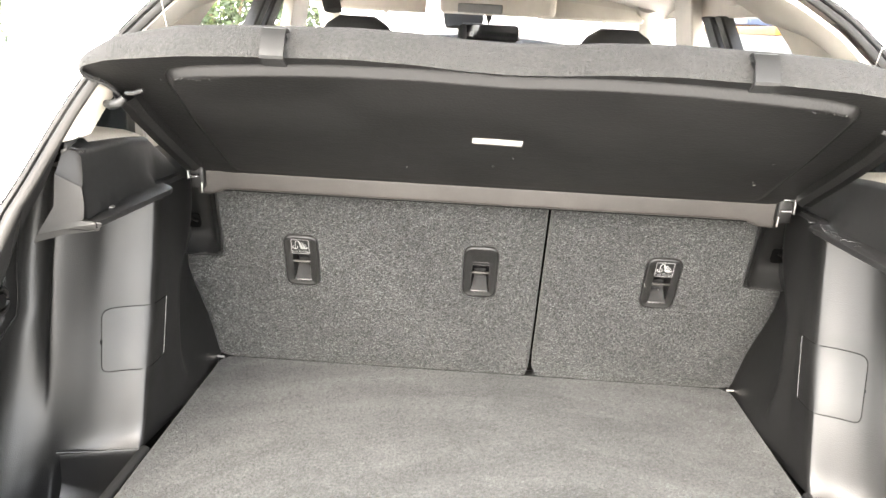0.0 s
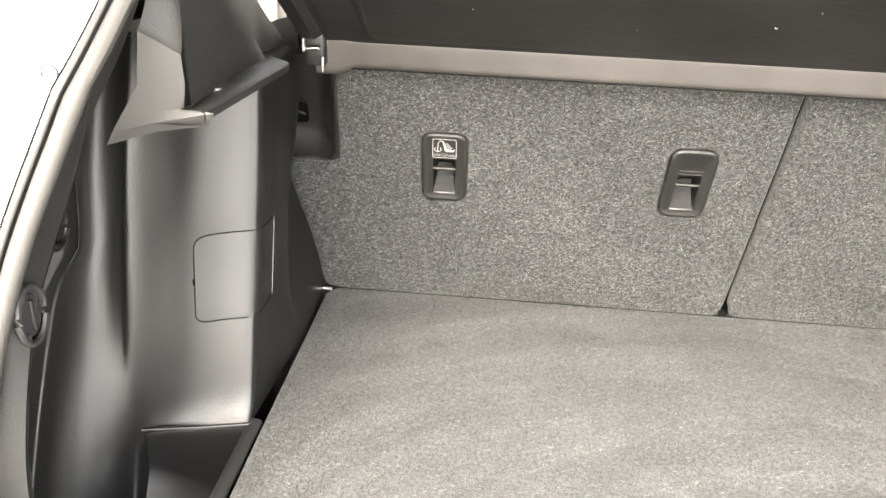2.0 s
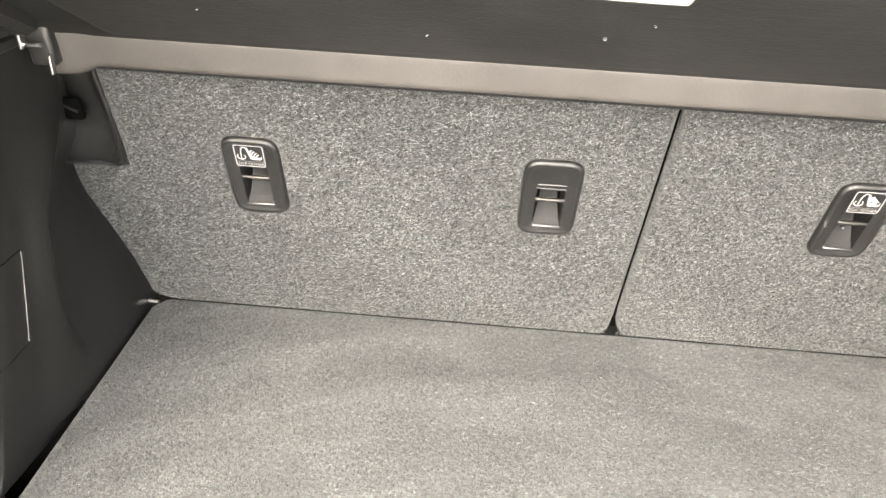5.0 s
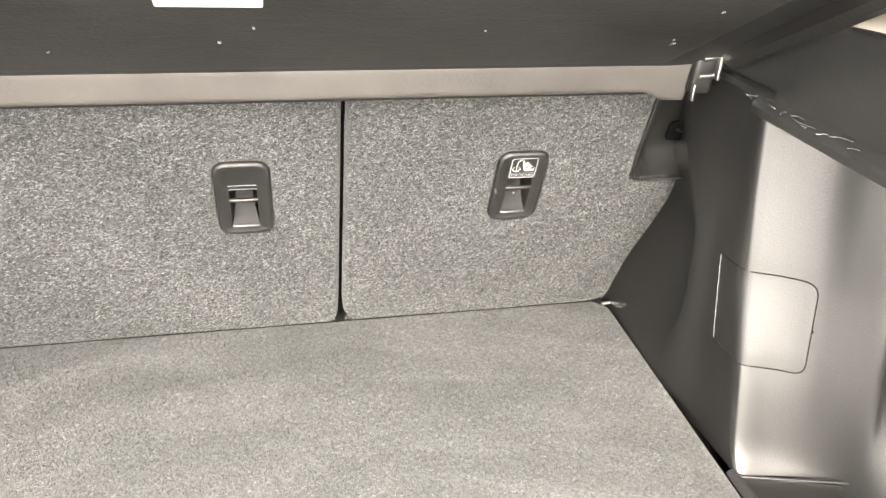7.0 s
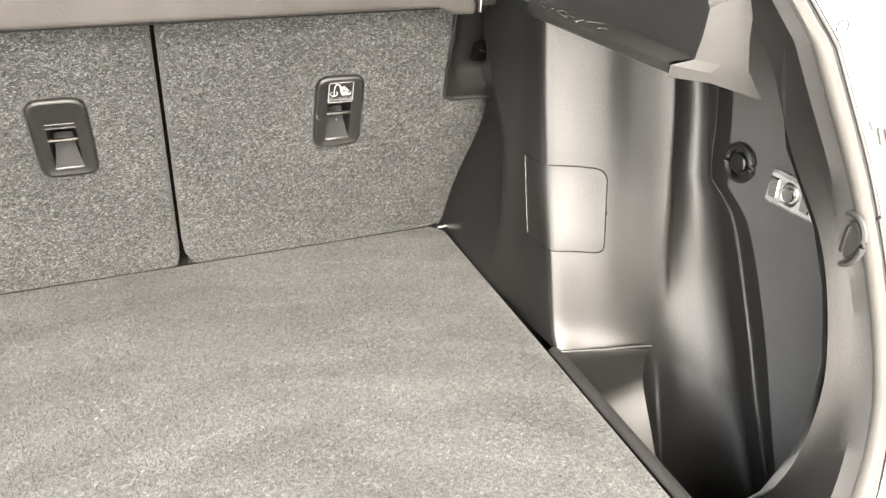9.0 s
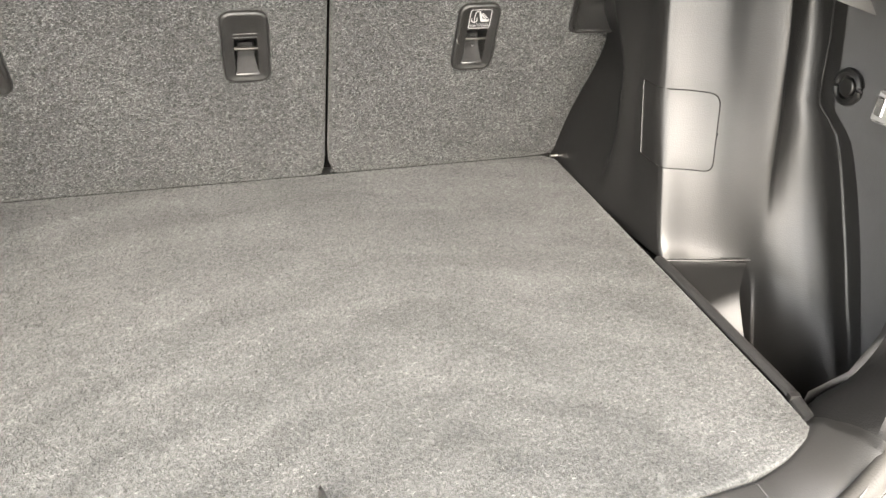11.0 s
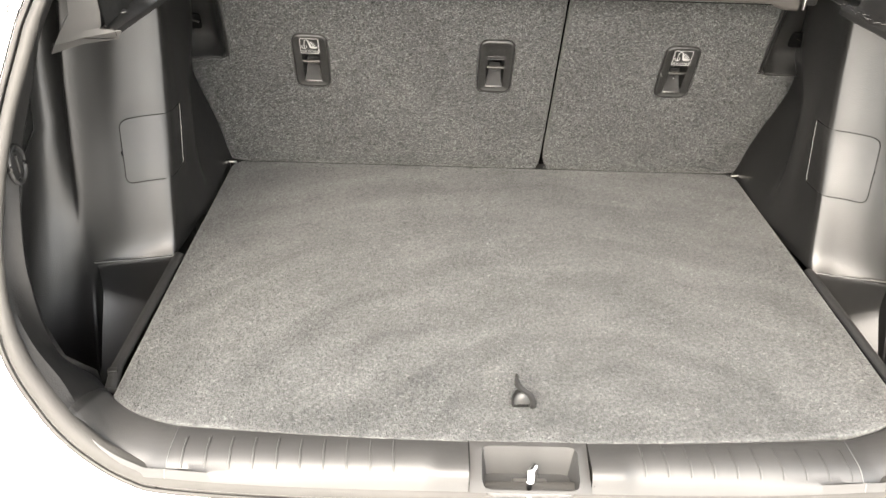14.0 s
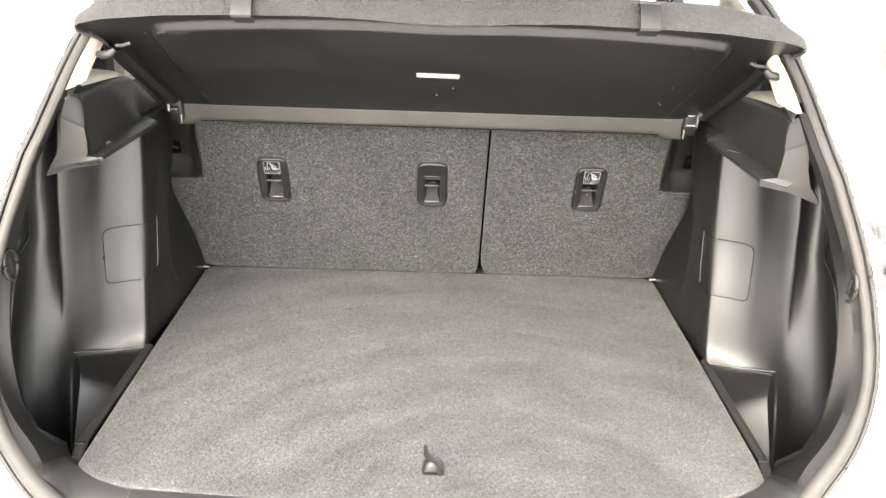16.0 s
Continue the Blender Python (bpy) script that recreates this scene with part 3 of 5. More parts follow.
front_seat(-0.369)
front_seat(0.351)
tagged(part("cabin_floor", block(None, -0.8, 0.05, 0.16, 0.8, 2.0, 0.21, 0.01), TRIM_SOFT, kind="structure"), "dark cabin floor below the seats", "floor")

# ---- sun visors, console, mirror ----
for x0, x1, col in ((-0.62, -0.218, 0), (0.160, 0.522, 1)):
    visor = thing("sun_visor", "cream sun visor folded up against the headliner", "sun visor", "sun visors")
    m = pose((x0 + x1) / 2, 1.42, 1.421, 62)
    part("panel", block(None, -(x1 - x0) / 2, -0.055, -0.011, (x1 - x0) / 2, 0.055, 0.011, 0.01, m, 5), CREAM, visor)
    part("pivot", tube([(x0 * 0.35 + x1 * 0.65, 1.425, 1.385), (x0 * 0.35 + x1 * 0.65, 1.42, 1.366)], 0.008, 8), CREAM, visor)
    if not col:
        part("warning_sticker", block(None, -0.036, -0.040, -0.0135, 0.048, 0.035, -0.0112, 0.0006, m), ORANGE, visor, "orange warning sticker")
console = thing("overhead_console", "cream overhead console with map lamps", "console")
part("housing", block(None, -0.172, 1.345, 1.374, 0.222, 1.50, 1.475, 0.016), CREAM, console)
part("lamp_cover", block(None, -0.108, 1.338, 1.378, 0.042, 1.36, 1.408, 0.004), LENS, console)
mirror = thing("rear_view_mirror", "black rear-view mirror on a short stalk", "mirror")
mm = pose(0.0, 1.50, 1.3145, 3, 0, -7)
shape = rounded(rect(-0.109, -0.0295, 0.109, 0.0295), 0.020, 6)
turn = mm @ Euler((radians(90), 0, 0)).to_matrix().to_4x4()
part("housing", plate(shape, turn, [(0.006, -0.03), (0, -0.02), (0, 0.002), (0.002, 0.004)]), TRIM_SOFT, mirror)
part("glass", plate(inset(shape, 0.004), turn, [(0, 0.0042), (0, 0.0055)]), MIRROR, mirror, "silvered mirror glass")
part("stalk", tube([(0.0, 1.525, 1.315), (0.0, 1.535, 1.37), (0.0, 1.48, 1.43)], 0.012, 10), TRIM_SOFT, mirror)
part("sensor_pod", block(None, -0.168, 1.59, 1.322, -0.018, 1.64, 1.40, 0.02), TRIM_SOFT, mirror)


# ---- cargo side trims ----
# plans of the right side trim at eight heights: from the seat along the flank, round the ridge,
# over the face to the hollow and the flat by the tail
ARCH = {}
ARCH[0.55] = [(0.496, 0.05), (0.4935, -0.1), (0.495, -0.17), (0.502, -0.18), (0.503, -0.205), (0.506, -0.222), (0.515, -0.235), (0.556, -0.266), (0.5755, -0.288), (0.6, -0.322), (0.606, -0.437), (0.613, -0.445), (0.627, -0.475), (0.64, -0.508), (0.654, -0.552), (0.663, -0.562), (0.6665, -0.575), (0.669, -0.584), (0.672, -0.61), (0.66, -0.63)]    # sunk floor of the bin
ARCH[0.685] = [(0.496, 0.05), (0.4935, -0.1), (0.495, -0.17), (0.502, -0.18), (0.503, -0.205), (0.506, -0.222), (0.515, -0.235), (0.556, -0.266), (0.5755, -0.288), (0.6, -0.322), (0.6115, -0.374), (0.618, -0.39), (0.627, -0.413), (0.64, -0.433), (0.654, -0.454), (0.664, -0.476), (0.6665, -0.5), (0.67, -0.513), (0.674, -0.57), (0.66, -0.63)]    # just under the bin's lip
ARCH[0.7] = [(0.496, 0.05), (0.4935, -0.1), (0.495, -0.17), (0.502, -0.243), (0.503, -0.308), (0.5045, -0.3225), (0.512, -0.328), (0.541, -0.3355), (0.568, -0.3455), (0.594, -0.36), (0.607, -0.3705), (0.618, -0.389), (0.627, -0.405), (0.64, -0.425), (0.654, -0.446), (0.664, -0.468), (0.6665, -0.492), (0.67, -0.505), (0.674, -0.57), (0.66, -0.63)]    # at the lip
ARCH[0.8] = [(0.506, 0.03), (0.508, -0.15), (0.497, -0.178), (0.503, -0.223), (0.503, -0.273), (0.5055, -0.2915), (0.513, -0.298), (0.539, -0.308), (0.564, -0.323), (0.585, -0.342), (0.605, -0.3595), (0.616, -0.3675), (0.625, -0.37), (0.64, -0.378), (0.655, -0.392), (0.6655, -0.414), (0.6665, -0.442), (0.67, -0.456), (0.674, -0.54), (0.66, -0.63)]    # below the flap
ARCH[0.9] = [(0.528, 0.01), (0.518, -0.148), (0.496, -0.172), (0.503, -0.205), (0.5035, -0.243), (0.5065, -0.257), (0.514, -0.2645), (0.54, -0.2785), (0.564, -0.2985), (0.584, -0.3225), (0.603, -0.3455), (0.614, -0.3525), (0.622, -0.35), (0.636, -0.35), (0.649, -0.357), (0.657, -0.374), (0.659, -0.394), (0.6625, -0.403), (0.664, -0.5), (0.66, -0.62)]    # at the flap
ARCH[0.915] = [(0.528, 0.01), (0.518, -0.144), (0.496, -0.168), (0.503, -0.202), (0.5035, -0.24), (0.5065, -0.254), (0.514, -0.2615), (0.54, -0.2755), (0.564, -0.2955), (0.5835, -0.3195), (0.602, -0.3425), (0.613, -0.35), (0.621, -0.346), (0.634, -0.344), (0.646, -0.35), (0.6525, -0.362), (0.6535, -0.37), (0.657, -0.3745), (0.658, -0.5), (0.655, -0.62)]    # above the flap
ARCH[1] = [(0.523, -0.03), (0.508, -0.083), (0.496, -0.115), (0.503, -0.186), (0.504, -0.22), (0.5065, -0.234), (0.514, -0.241), (0.539, -0.256), (0.562, -0.277), (0.58, -0.3055), (0.5985, -0.3305), (0.6095, -0.338), (0.614, -0.328), (0.63, -0.322), (0.645, -0.326), (0.6515, -0.338), (0.6525, -0.352), (0.656, -0.3575), (0.655, -0.46), (0.64, -0.6)]    # shoulder
ARCH[1.12] = [(0.523, -0.05), (0.505, -0.075), (0.494, -0.11), (0.503, -0.165), (0.504, -0.198), (0.5065, -0.212), (0.514, -0.219), (0.538, -0.235), (0.559, -0.257), (0.574, -0.2835), (0.5895, -0.3075), (0.6005, -0.315), (0.606, -0.297), (0.622, -0.289), (0.637, -0.291), (0.645, -0.304), (0.6465, -0.325), (0.65, -0.332), (0.645, -0.42), (0.62, -0.56)]    # under the ledge


def arch_profile(z):
    """Plan of the side trim at a height: points (x, y), smooth from level to level above the bin."""
    zs = sorted(ARCH)
    k = max([i for i in range(len(zs) - 1) if zs[i] <= z + 1e-6] or [0])
    za, zb = zs[k], zs[k + 1]
    h = zb - za
    t = max(0.0, min(1.0, (z - za) / h))
    out = []
    for i, (p, q) in enumerate(zip(ARCH[za], ARCH[zb])):
        p, q = Vector(p), Vector(q)
        if za < 0.70:
            out.append(p.lerp(q, t))
            continue
        lo = zs[k - 1] if zs[k - 1] >= 0.70 else za
        hi = zs[min(k + 2, len(zs) - 1)]
        ma = (q - Vector(ARCH[lo][i])) / (zb - lo)
        mb = (Vector(ARCH[hi][i]) - p) / (hi - za)
        out.append(p * (2 * t ** 3 - 3 * t * t + 1) + ma * h * (t ** 3 - 2 * t * t + t) + q * (3 * t * t - 2 * t ** 3) + mb * h * (t ** 3 - t * t))
    return out


def arch_surface(z, n=190):
    return [Vector((p.x, p.y)) for p in spline([(v.x, v.y, 0) for v in arch_profile(z)], n)]


def mirrored(s):
    return lambda p: Vector((s * p[0], p[1], p[2]))


def side_trim(s):
    to = mirrored(s)
    t = thing("cargo_side_trim", "black grained plastic wheel-arch trim with storage flap and bin", "car trim", "boot side trims")
    zs = [0.50, 0.56, 0.62, 0.66, 0.685] + [0.695 + 0.005 * k for k in range(10)] + [0.745 + 0.375 * k / 28 for k in range(1, 29)]
    rows = []
    for z in zs:
        prof = arch_surface(z)
        row = []
        for i, p in enumerate(prof):
            # soft foot of the panel just above the bin's edge
            foot = math.exp(-(max(0.0, z - 0.700) / 0.013) ** 1.2) if z >= 0.69 else 0.0
            near = max(0.0, min(1.0, (0.613 - p.x) / 0.108)) * max(0.0, min(1.0, (-0.255 - p.y) / 0.04)) if p.x < 0.613 and p.y > -0.40 else 0.0
            d = Vector((-0.05, -1.0)) * 0.014 * foot * near
            row.append(to((p.x + d.x, p.y + d.y, z)))
        rows.append(row)
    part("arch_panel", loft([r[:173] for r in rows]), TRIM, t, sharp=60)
    # rear stretch of the same moulding, reflected light put into its colour
    part("tail_panel", loft([r[172:] for r in rows]), TRIM_LIT, t, "black plastic side panel by the tail opening, toned paler for reflected light", sharp=60)

    # storage flap: a slightly proud rounded panel, bent with the arch
    def on_arch(u, z, off):
        prof = arch_surface(z, 380)
        # u: distance along the profile from the ridge, towards the seat
        i, left = 180, u
        while i > 2 and left > (prof[i] - prof[i - 1]).length:
            left -= (prof[i] - prof[i - 1]).length
            i -= 1
        tang = (prof[i - 2] - prof[i + 2]).normalized()
        nrm = Vector((tang.y, -tang.x))
        nrm = nrm if nrm.x + nrm.y < 0 else -nrm
        q = prof[i] + (prof[i - 1] - prof[i]).normalized() * left + nrm * off
        return to((q.x, q.y, z))
    u0, u1, z0, z1 = (0.0295, 0.143, 0.815, 0.913) if s > 0 else (0.0295, 0.150, 0.814, 0.908)

    def flap_z(u, v):
        return z0 - 0.001 + (z1 - z0) * v - 0.004 * ((u - u0) / (u1 - u0)) ** 1.5 * (0.4 + 0.6 * v)

    nu, nv = 22, 10
    bm = bmesh.new()
    rows = []
    for i in range(nu + 1):
        row = []
        for j in range(nv + 1):
            a, b = i / nu, j / nv
            # round the two corners on the ridge side
            r = 0.13
            ra = r * 0.10 / 0.133
            if a < ra:
                h = 1 - a / ra
                lim = r * (1 - math.sqrt(max(0, 1 - h * h)))
                b = lim + (1 - 2 * lim) * b
            edge = min(a / 0.02 if a < 0.02 else 1, (1 - a) / 0.02 if a > 0.98 else 1, j / 1 if j < 1 else 1, (nv - j) / 1 if j > nv - 1 else 1)
            u = u0 + (u1 - u0) * a
            row.append(on_arch(u, flap_z(u, b), 0.0006 if edge >= 1 else 0.0002))
        rows.append(row)
    flap = part("storage_flap", loft(rows), TRIM, t, "flush black plastic flap with rounded corners")
    # dark joint round the flap
    path = []
    loop = rounded(rect(0, 0, 1, 1), [0.13, 0.01, 0.01, 0.13], 6)
    dense = []
    for a, b in zip(loop, loop[1:] + loop[:1]):
        for k in range(8):
            dense.append(a.lerp(b, k / 8))
    path = [on_arch(u0 + (u1 - u0) * p.x, flap_z(u0 + (u1 - u0) * p.x, p.y), 0.0004) for p in dense]
    part("joint", tube(path, 0.0007, 6, closed=True), SHADE, flap)
    c = on_arch(u0 - 0.001, flap_z(u0, 0.5), 0.001)
    n2 = 1.0 if s < 0 else 0.6
    part("finger_notch", block(None, -0.0012 * n2, -0.0012 * n2, -0.0032 * n2, 0.0012 * n2, 0.0012 * n2, 0.0032 * n2, 0.0004, Matrix.Translation(c)), DARK, flap)
    part("hinge_edge", tube([on_arch(u1, flap_z(u1, 0.02 + 0.96 * k / 8), 0.0010) for k in range(9)], 0.0007, 6), WORN_JOINT, flap)

    # storage bin behind the sill
    rows = [[] for k in range(16)]
    for x in (0.503, 0.518, 0.535, 0.552, 0.570, 0.588, 0.600, 0.608):
        u = (x - 0.503) / 0.105
        yt = -0.341 - 0.033 * u
        yf, zf = yt - 0.004, 0.592 + 0.062 * u
        col = [(yt, 0.703), (yt - 0.001, 0.700)]
        for q in (0.1, 0.3, 0.5, 0.7, 0.85, 0.95):      # hollow wall under the lip
            col.append((yt + (yf - yt) * q ** 3, 0.698 - (0.698 - zf) * q))
        for q in (0.006, 0.014, 0.026, 0.045, 0.070, 0.10, 0.14, 0.20):     # floor sloping to the rear
            col.append((yf - q, zf - 0.003 - 1.5 * q + 0.003 * math.exp(-q / 0.005)))
        for r, (y, z) in zip(rows, col):
            r.append(to((x, y, z)))
    part("bin_floor", loft(rows), BIN, t, "sloping floor of the storage bin")
    part("bin_lip", tube([to((0.500, -0.340, 0.7015)), to((0.56, -0.357, 0.703)), to((0.612, -0.375, 0.708))], 0.0018, 8), TRIM, t)
    ob = part("bin_inner_wall", loft([[to((0.507, -0.335, z)), to((0.507, -0.63, z))] for z in (0.697, 0.54)]), TRIM_SOFT, t)
    ob = part("bin_front_wall", loft([[to((0.50, -0.618, z)), to((0.66, -0.612, z))] for z in (0.690, 0.54)]), TRIM_SOFT, t)
    part("bin_base", block(None, min(s * 0.496, s * 0.70), -0.64, 0.522, max(s * 0.496, s * 0.70), 0.04, 0.532, 0.002), TRIM_SOFT, t)
    # rail beside the carpet
    shift = 0.0050 if s > 0 else 0.0010
    rail = [(0.4975 + shift, -0.332), (0.498 + shift, -0.45), (0.499 + shift, -0.60), (0.492 + shift, -0.642)]
    bm = tube([to((x, y, 0.6985)) for x, y in rail], 0.0078, 10, flat=0.6)
    part("bin_rail", bm, TRIM_SOFT, t)
    part("rail_end", block(None, -0.006, -0.004, -0.002, 0.006, 0.004, 0.0055, 0.001, pose(s * 0.500, -0.612, 0.70, 0, 0, s * -12)), TRIM, t)

    # closing panel between the arch and the opening
    rows = [[to((0.500, -0.606, 0.50)), to((0.66, -0.606, 0.50))]]
    for x, y, z in ((0.522, -0.6075, 0.70), (0.548, -0.622, 0.735), (0.553, -0.634, 0.79), (0.553, -0.637, 0.845), (0.553, -0.632, 0.89), (0.552, -0.614, 0.945), (0.551, -0.590, 0.99), (0.548, -0.546, 1.04), (0.528, -0.545, 1.09), (0.512, -0.545, 1.15)):
        rows.append([to((x, y, z)), to((0.68 - 0.55 * max(0.0, z - 0.93), y + 0.012, z))])
    part("rear_closing", loft(rows), TRIM_SOFT, t)

    # ledge that carries the shelf
    def ledge_top(y):
        pts = [(-0.05, 1.085), (-0.125, 1.098), (-0.18, 1.127), (-0.24, 1.163), (-0.32, 1.172), (-0.40, 1.179), (-0.49, 1.184)]
        for (ya, za), (yb, zb) in zip(pts, pts[1:]):
            if y >= yb:
                return za + (zb - za) * (ya - y) / (ya - yb)
        return pts[-1][1]
    rows = []
    for k in range(25):
        y = -0.06 - 0.430 * k / 24
        lip_in = 0.459 + 0.006 * k / 24
        if y > -0.265:
            h = min(1.0, (y + 0.265) / 0.045)
            lip_in += (0.494 - lip_in) * h * h * (3 - 2 * h)
        zt = ledge_top(y)
        w = 0.505 - (0.015 if s > 0 else 0.026) * max(0.0, (-y - 0.24) / 0.232)
        rise = 0.011 * k / 24
        base = min(1.0885 + rise, zt - 0.02)
        rows.append([to(p) for p in ((w + 0.05, y, 1.077 + rise), (lip_in + 0.014, y, 1.0765 + rise), (lip_in + 0.004, y, 1.0775 + rise), (lip_in, y, 1.080 + rise), (lip_in, y, base - 0.002), (lip_in + 0.0025, y, base - 0.0003), (lip_in + 0.018, y, base),
                                     (min(lip_in + 0.022 + 0.006 * k / 24, w - 0.003), y, base + 0.002), (w - 0.006 + 0.004 * k / 24, y, base + 0.30 * (zt - base)), (w - 0.002 + 0.001 * k / 24, y, zt - 0.008), (w + 0.004, y, zt - 0.001), (w + 0.012, y, zt), (0.56, y, zt - 0.004), (0.612, y, zt - 0.006))])
    part("shelf_ledge", loft(rows), TRIM_SOFT, t, "black plastic ledge that carries the parcel shelf", sharp=50)
    # end wedge facing the tail
    C1, CM, C2 = (0.489, -0.484, 1.180), (0.497, -0.490, 1.185), (0.506, -0.4965, 1.1885)
    T, TM, U = (0.4885, -0.4925, 1.143), (0.499, -0.502, 1.152), (0.512, -0.509, 1.161)
    T2, TM2, U2 = (0.4882, -0.4965, 1.1395), (0.4995, -0.5060, 1.1485), (0.5128, -0.5130, 1.1565)
    M, MM, MO = (0.4875, -0.4955, 1.118), (0.503, -0.5045, 1.118), (0.518, -0.5125, 1.118)
    N, NM, NO = (0.487, -0.492, 1.0995), (0.508, -0.500, 1.096), (0.530, -0.507, 1.091)
    Q, QM, QO = (0.463, -0.494, 1.0975), (0.500, -0.4985, 1.0895), (0.540, -0.507, 1.079) if s > 0 else (0.534, -0.508, 1.0805)
    R, RM, RO = (0.465, -0.491, 1.087), (0.506, -0.494, 1.0795), (0.548, -0.510, 1.0665) if s > 0 else (0.539, -0.509, 1.0705)
    S, SM, SO = (0.492, -0.472, 1.088), (0.520, -0.470, 1.080), (0.557, -0.475, 1.0705) if s > 0 else (0.552, -0.475, 1.0725)
    end = to if s > 0 else (lambda p: to((p[0] - 0.010 * max(0.0, min(1.0, (p[2] - 1.085) / 0.026)), p[1] + 0.006 + 0.006 * max(0.0, min(1.0, (p[0] - 0.487) / 0.03)), p[2])))
    part("ledge_end", loft([[end(p) for p in r] for r in ((C1, CM, C2), (T, TM, U), (T2, TM2, U2), (M, MM, MO), (N, NM, NO), (Q, QM, QO), (R, RM, RO), (S, SM, SO))]), LEDGE_GREY, t, "black plastic end of the ledge", sharp=28)
    side = [[C1, T, T2, M, N], [(0.4897, -0.478, 1.182), (0.4890, -0.478, 1.143), (0.4890, -0.478, 1.138), (0.4886, -0.478, 1.118), (0.487, -0.478, 1.0995)]]
    part("ledge_end_cheek", loft([[end(p) for p in r] for r in side]), TRIM_SOFT, t)
    tail = [[C2, U, U2, MO, NO, QO, RO], [(p[0] + 0.022, p[1] + 0.07, p[2] - 0.004) for p in (C2, U, U2, MO, NO, QO, RO)]]
    part("ledge_end_flank", loft([[end(p) for p in r] for r in tail]), TRIM_SOFT, t)
    # flap of trim at the pillar's foot
    foot = [[(0.486, -0.512, 1.182), (0.496, -0.462, 1.192), (0.505, -0.415, 1.199), (0.515, -0.375, 1.196)], [(0.482, -0.506, 1.187), (0.488, -0.456, 1.198), (0.497, -0.410, 1.206), (0.510, -0.370, 1.203)], [(0.490, -0.500, 1.196), (0.496, -0.450, 1.206), (0.506, -0.404, 1.214), (0.520, -0.365, 1.211)]]
    solid(part("pillar_foot", loft([[to(p) for p in r] for r in foot]), TRIM_SOFT, t, "black flap at the foot of the pillar trim"), 0.003)
    sill_rows = []
    for k in range(9):
        y = -0.225 - 0.022 * k
        zt = ledge_top(y)
        sill_rows.append([to((x, y, zt + h)) for x, h in ((0.512, -0.002), (0.516, 0.003), (0.535, 0.008), (0.600, 0.012))])
    part("quarter_sill", loft(sill_rows), CREAM, t, "pale sill of the quarter window")
    # screw on the lip
    if s < 0:
        part("screw", disc(Matrix.Translation(to((0.483, -0.415, 1.0982))), 0.006, 0.002, 14), METAL, t)

    # scuffs on the lip
    if s > 0:
        rg = random.Random(3)
        y = -0.250
        while y > -0.412:
            cx, r, ln, a = 0.473 + rg.uniform(-0.005, 0.006), rg.uniform(0.0015, 0.006), rg.uniform(0.004, 0.017), rg.uniform(-0.9, 0.9)
            p = []
            for u in range(9):
                q, b = u * math.tau / 9, rg.uniform(0.55, 1.15)
                px, py = r * b * math.cos(q), ln * b * math.sin(q)
                p.append((cx + px * math.cos(a) - 0.35 * py * math.sin(a), y + py * math.cos(a), 1.0890 + 0.011 * (-0.06 - y) / 0.43 + 0.0016 * max(0.0, math.cos(q))))
            p = [(a + rg.uniform(-0.0012, 0.0012), b + rg.uniform(-0.002, 0.002), c) for a, b, c in p[:rg.randint(3, 7)]]
            part("scuff", tube(p, [rg.uniform(0.00015, 0.0005) for u in p], 5), SCUFF, t)
            y -= rg.uniform(0.010, 0.030)
    # tie-down pin at the seat's foot
    part("floor_pin", tube([to((0.482, -0.004, 0.703)), to((0.51, -0.002, 0.7035))], 0.0026, 8), METAL, t)
    if s > 0:
        lf = Matrix(((0, 0, -1, 0.656), (-1, 0.06, 0, -0.4765), (0.03, 1, 0, 0.950), (0, 0, 0, 1)))
        lamp = part("lamp_frame", plate(rounded([(-0.033, -0.018), (0.033, -0.016), (0.029, 0.017), (-0.029, 0.018)], 0.005, 3), lf, [(0, -0.004), (0, 0.003), (0.003, 0.006)]), LENS, t, "small clear boot lamp")
        part("bulb_ring", tube([lf @ Vector((0.0105 * math.cos(q * math.tau / 20), 0.001 + 0.0105 * math.sin(q * math.tau / 20), 0.006)) for q in range(20)], 0.0016, 6, closed=True), METAL, lamp)
        part("bulb", disc(lf @ Matrix.Translation((0, 0.001, 0.005)), 0.0075, 0.005, 20), CHROME, lamp)
        for q in (-0.021, 0.020):
            part("facet", plate(rounded(rect(q - 0.007, -0.011, q + 0.007, 0.012), 0.003, 2), lf, [(0, 0.005), (0.002, 0.0075)]), CHROME, lamp)
    for y, z, r in ((-0.4015, 0.9535, 0.0175),):
        m = pose(s * 0.6550, y, z, 0, -90 * s, 0)
        ring = [m @ Vector((r * math.cos(k * math.tau / 24), r * math.sin(k * math.tau / 24), 0.002)) for k in range(24)]
        knob = part("hook_knob", tube(ring, 0.0045, 8, closed=True), TRIM, t, "round black hook knob")
        part("centre", disc(m, r * 0.62, 0.006, 20), TRIM, knob)
    return t


side_trim(1)
side_trim(-1)


# ---- cargo floor board ----
FLOOR = [(-0.474, 0.009), (-0.4885, -0.010), (-0.4885, -0.34), (-0.4865, -0.60), (-0.4855, -0.6590), (-0.4547, -0.6785), (-0.4214, -0.692), (-0.39, -0.6985), (-0.27, -0.709), (-0.15, -0.7145),
         (0, -0.7165), (0.15, -0.7135), (0.27, -0.7065), (0.39, -0.6945), (0.4385, -0.6825), (0.489, -0.6590), (0.4925, -0.60), (0.4925, -0.34), (0.4905, -0.010), (0.474, 0.009)]
floor_board = thing("cargo_floor_board", "grey felt-covered boot floor board with brushed patches", "boot floor")
poly = rounded(FLOOR, 0.006, 3)
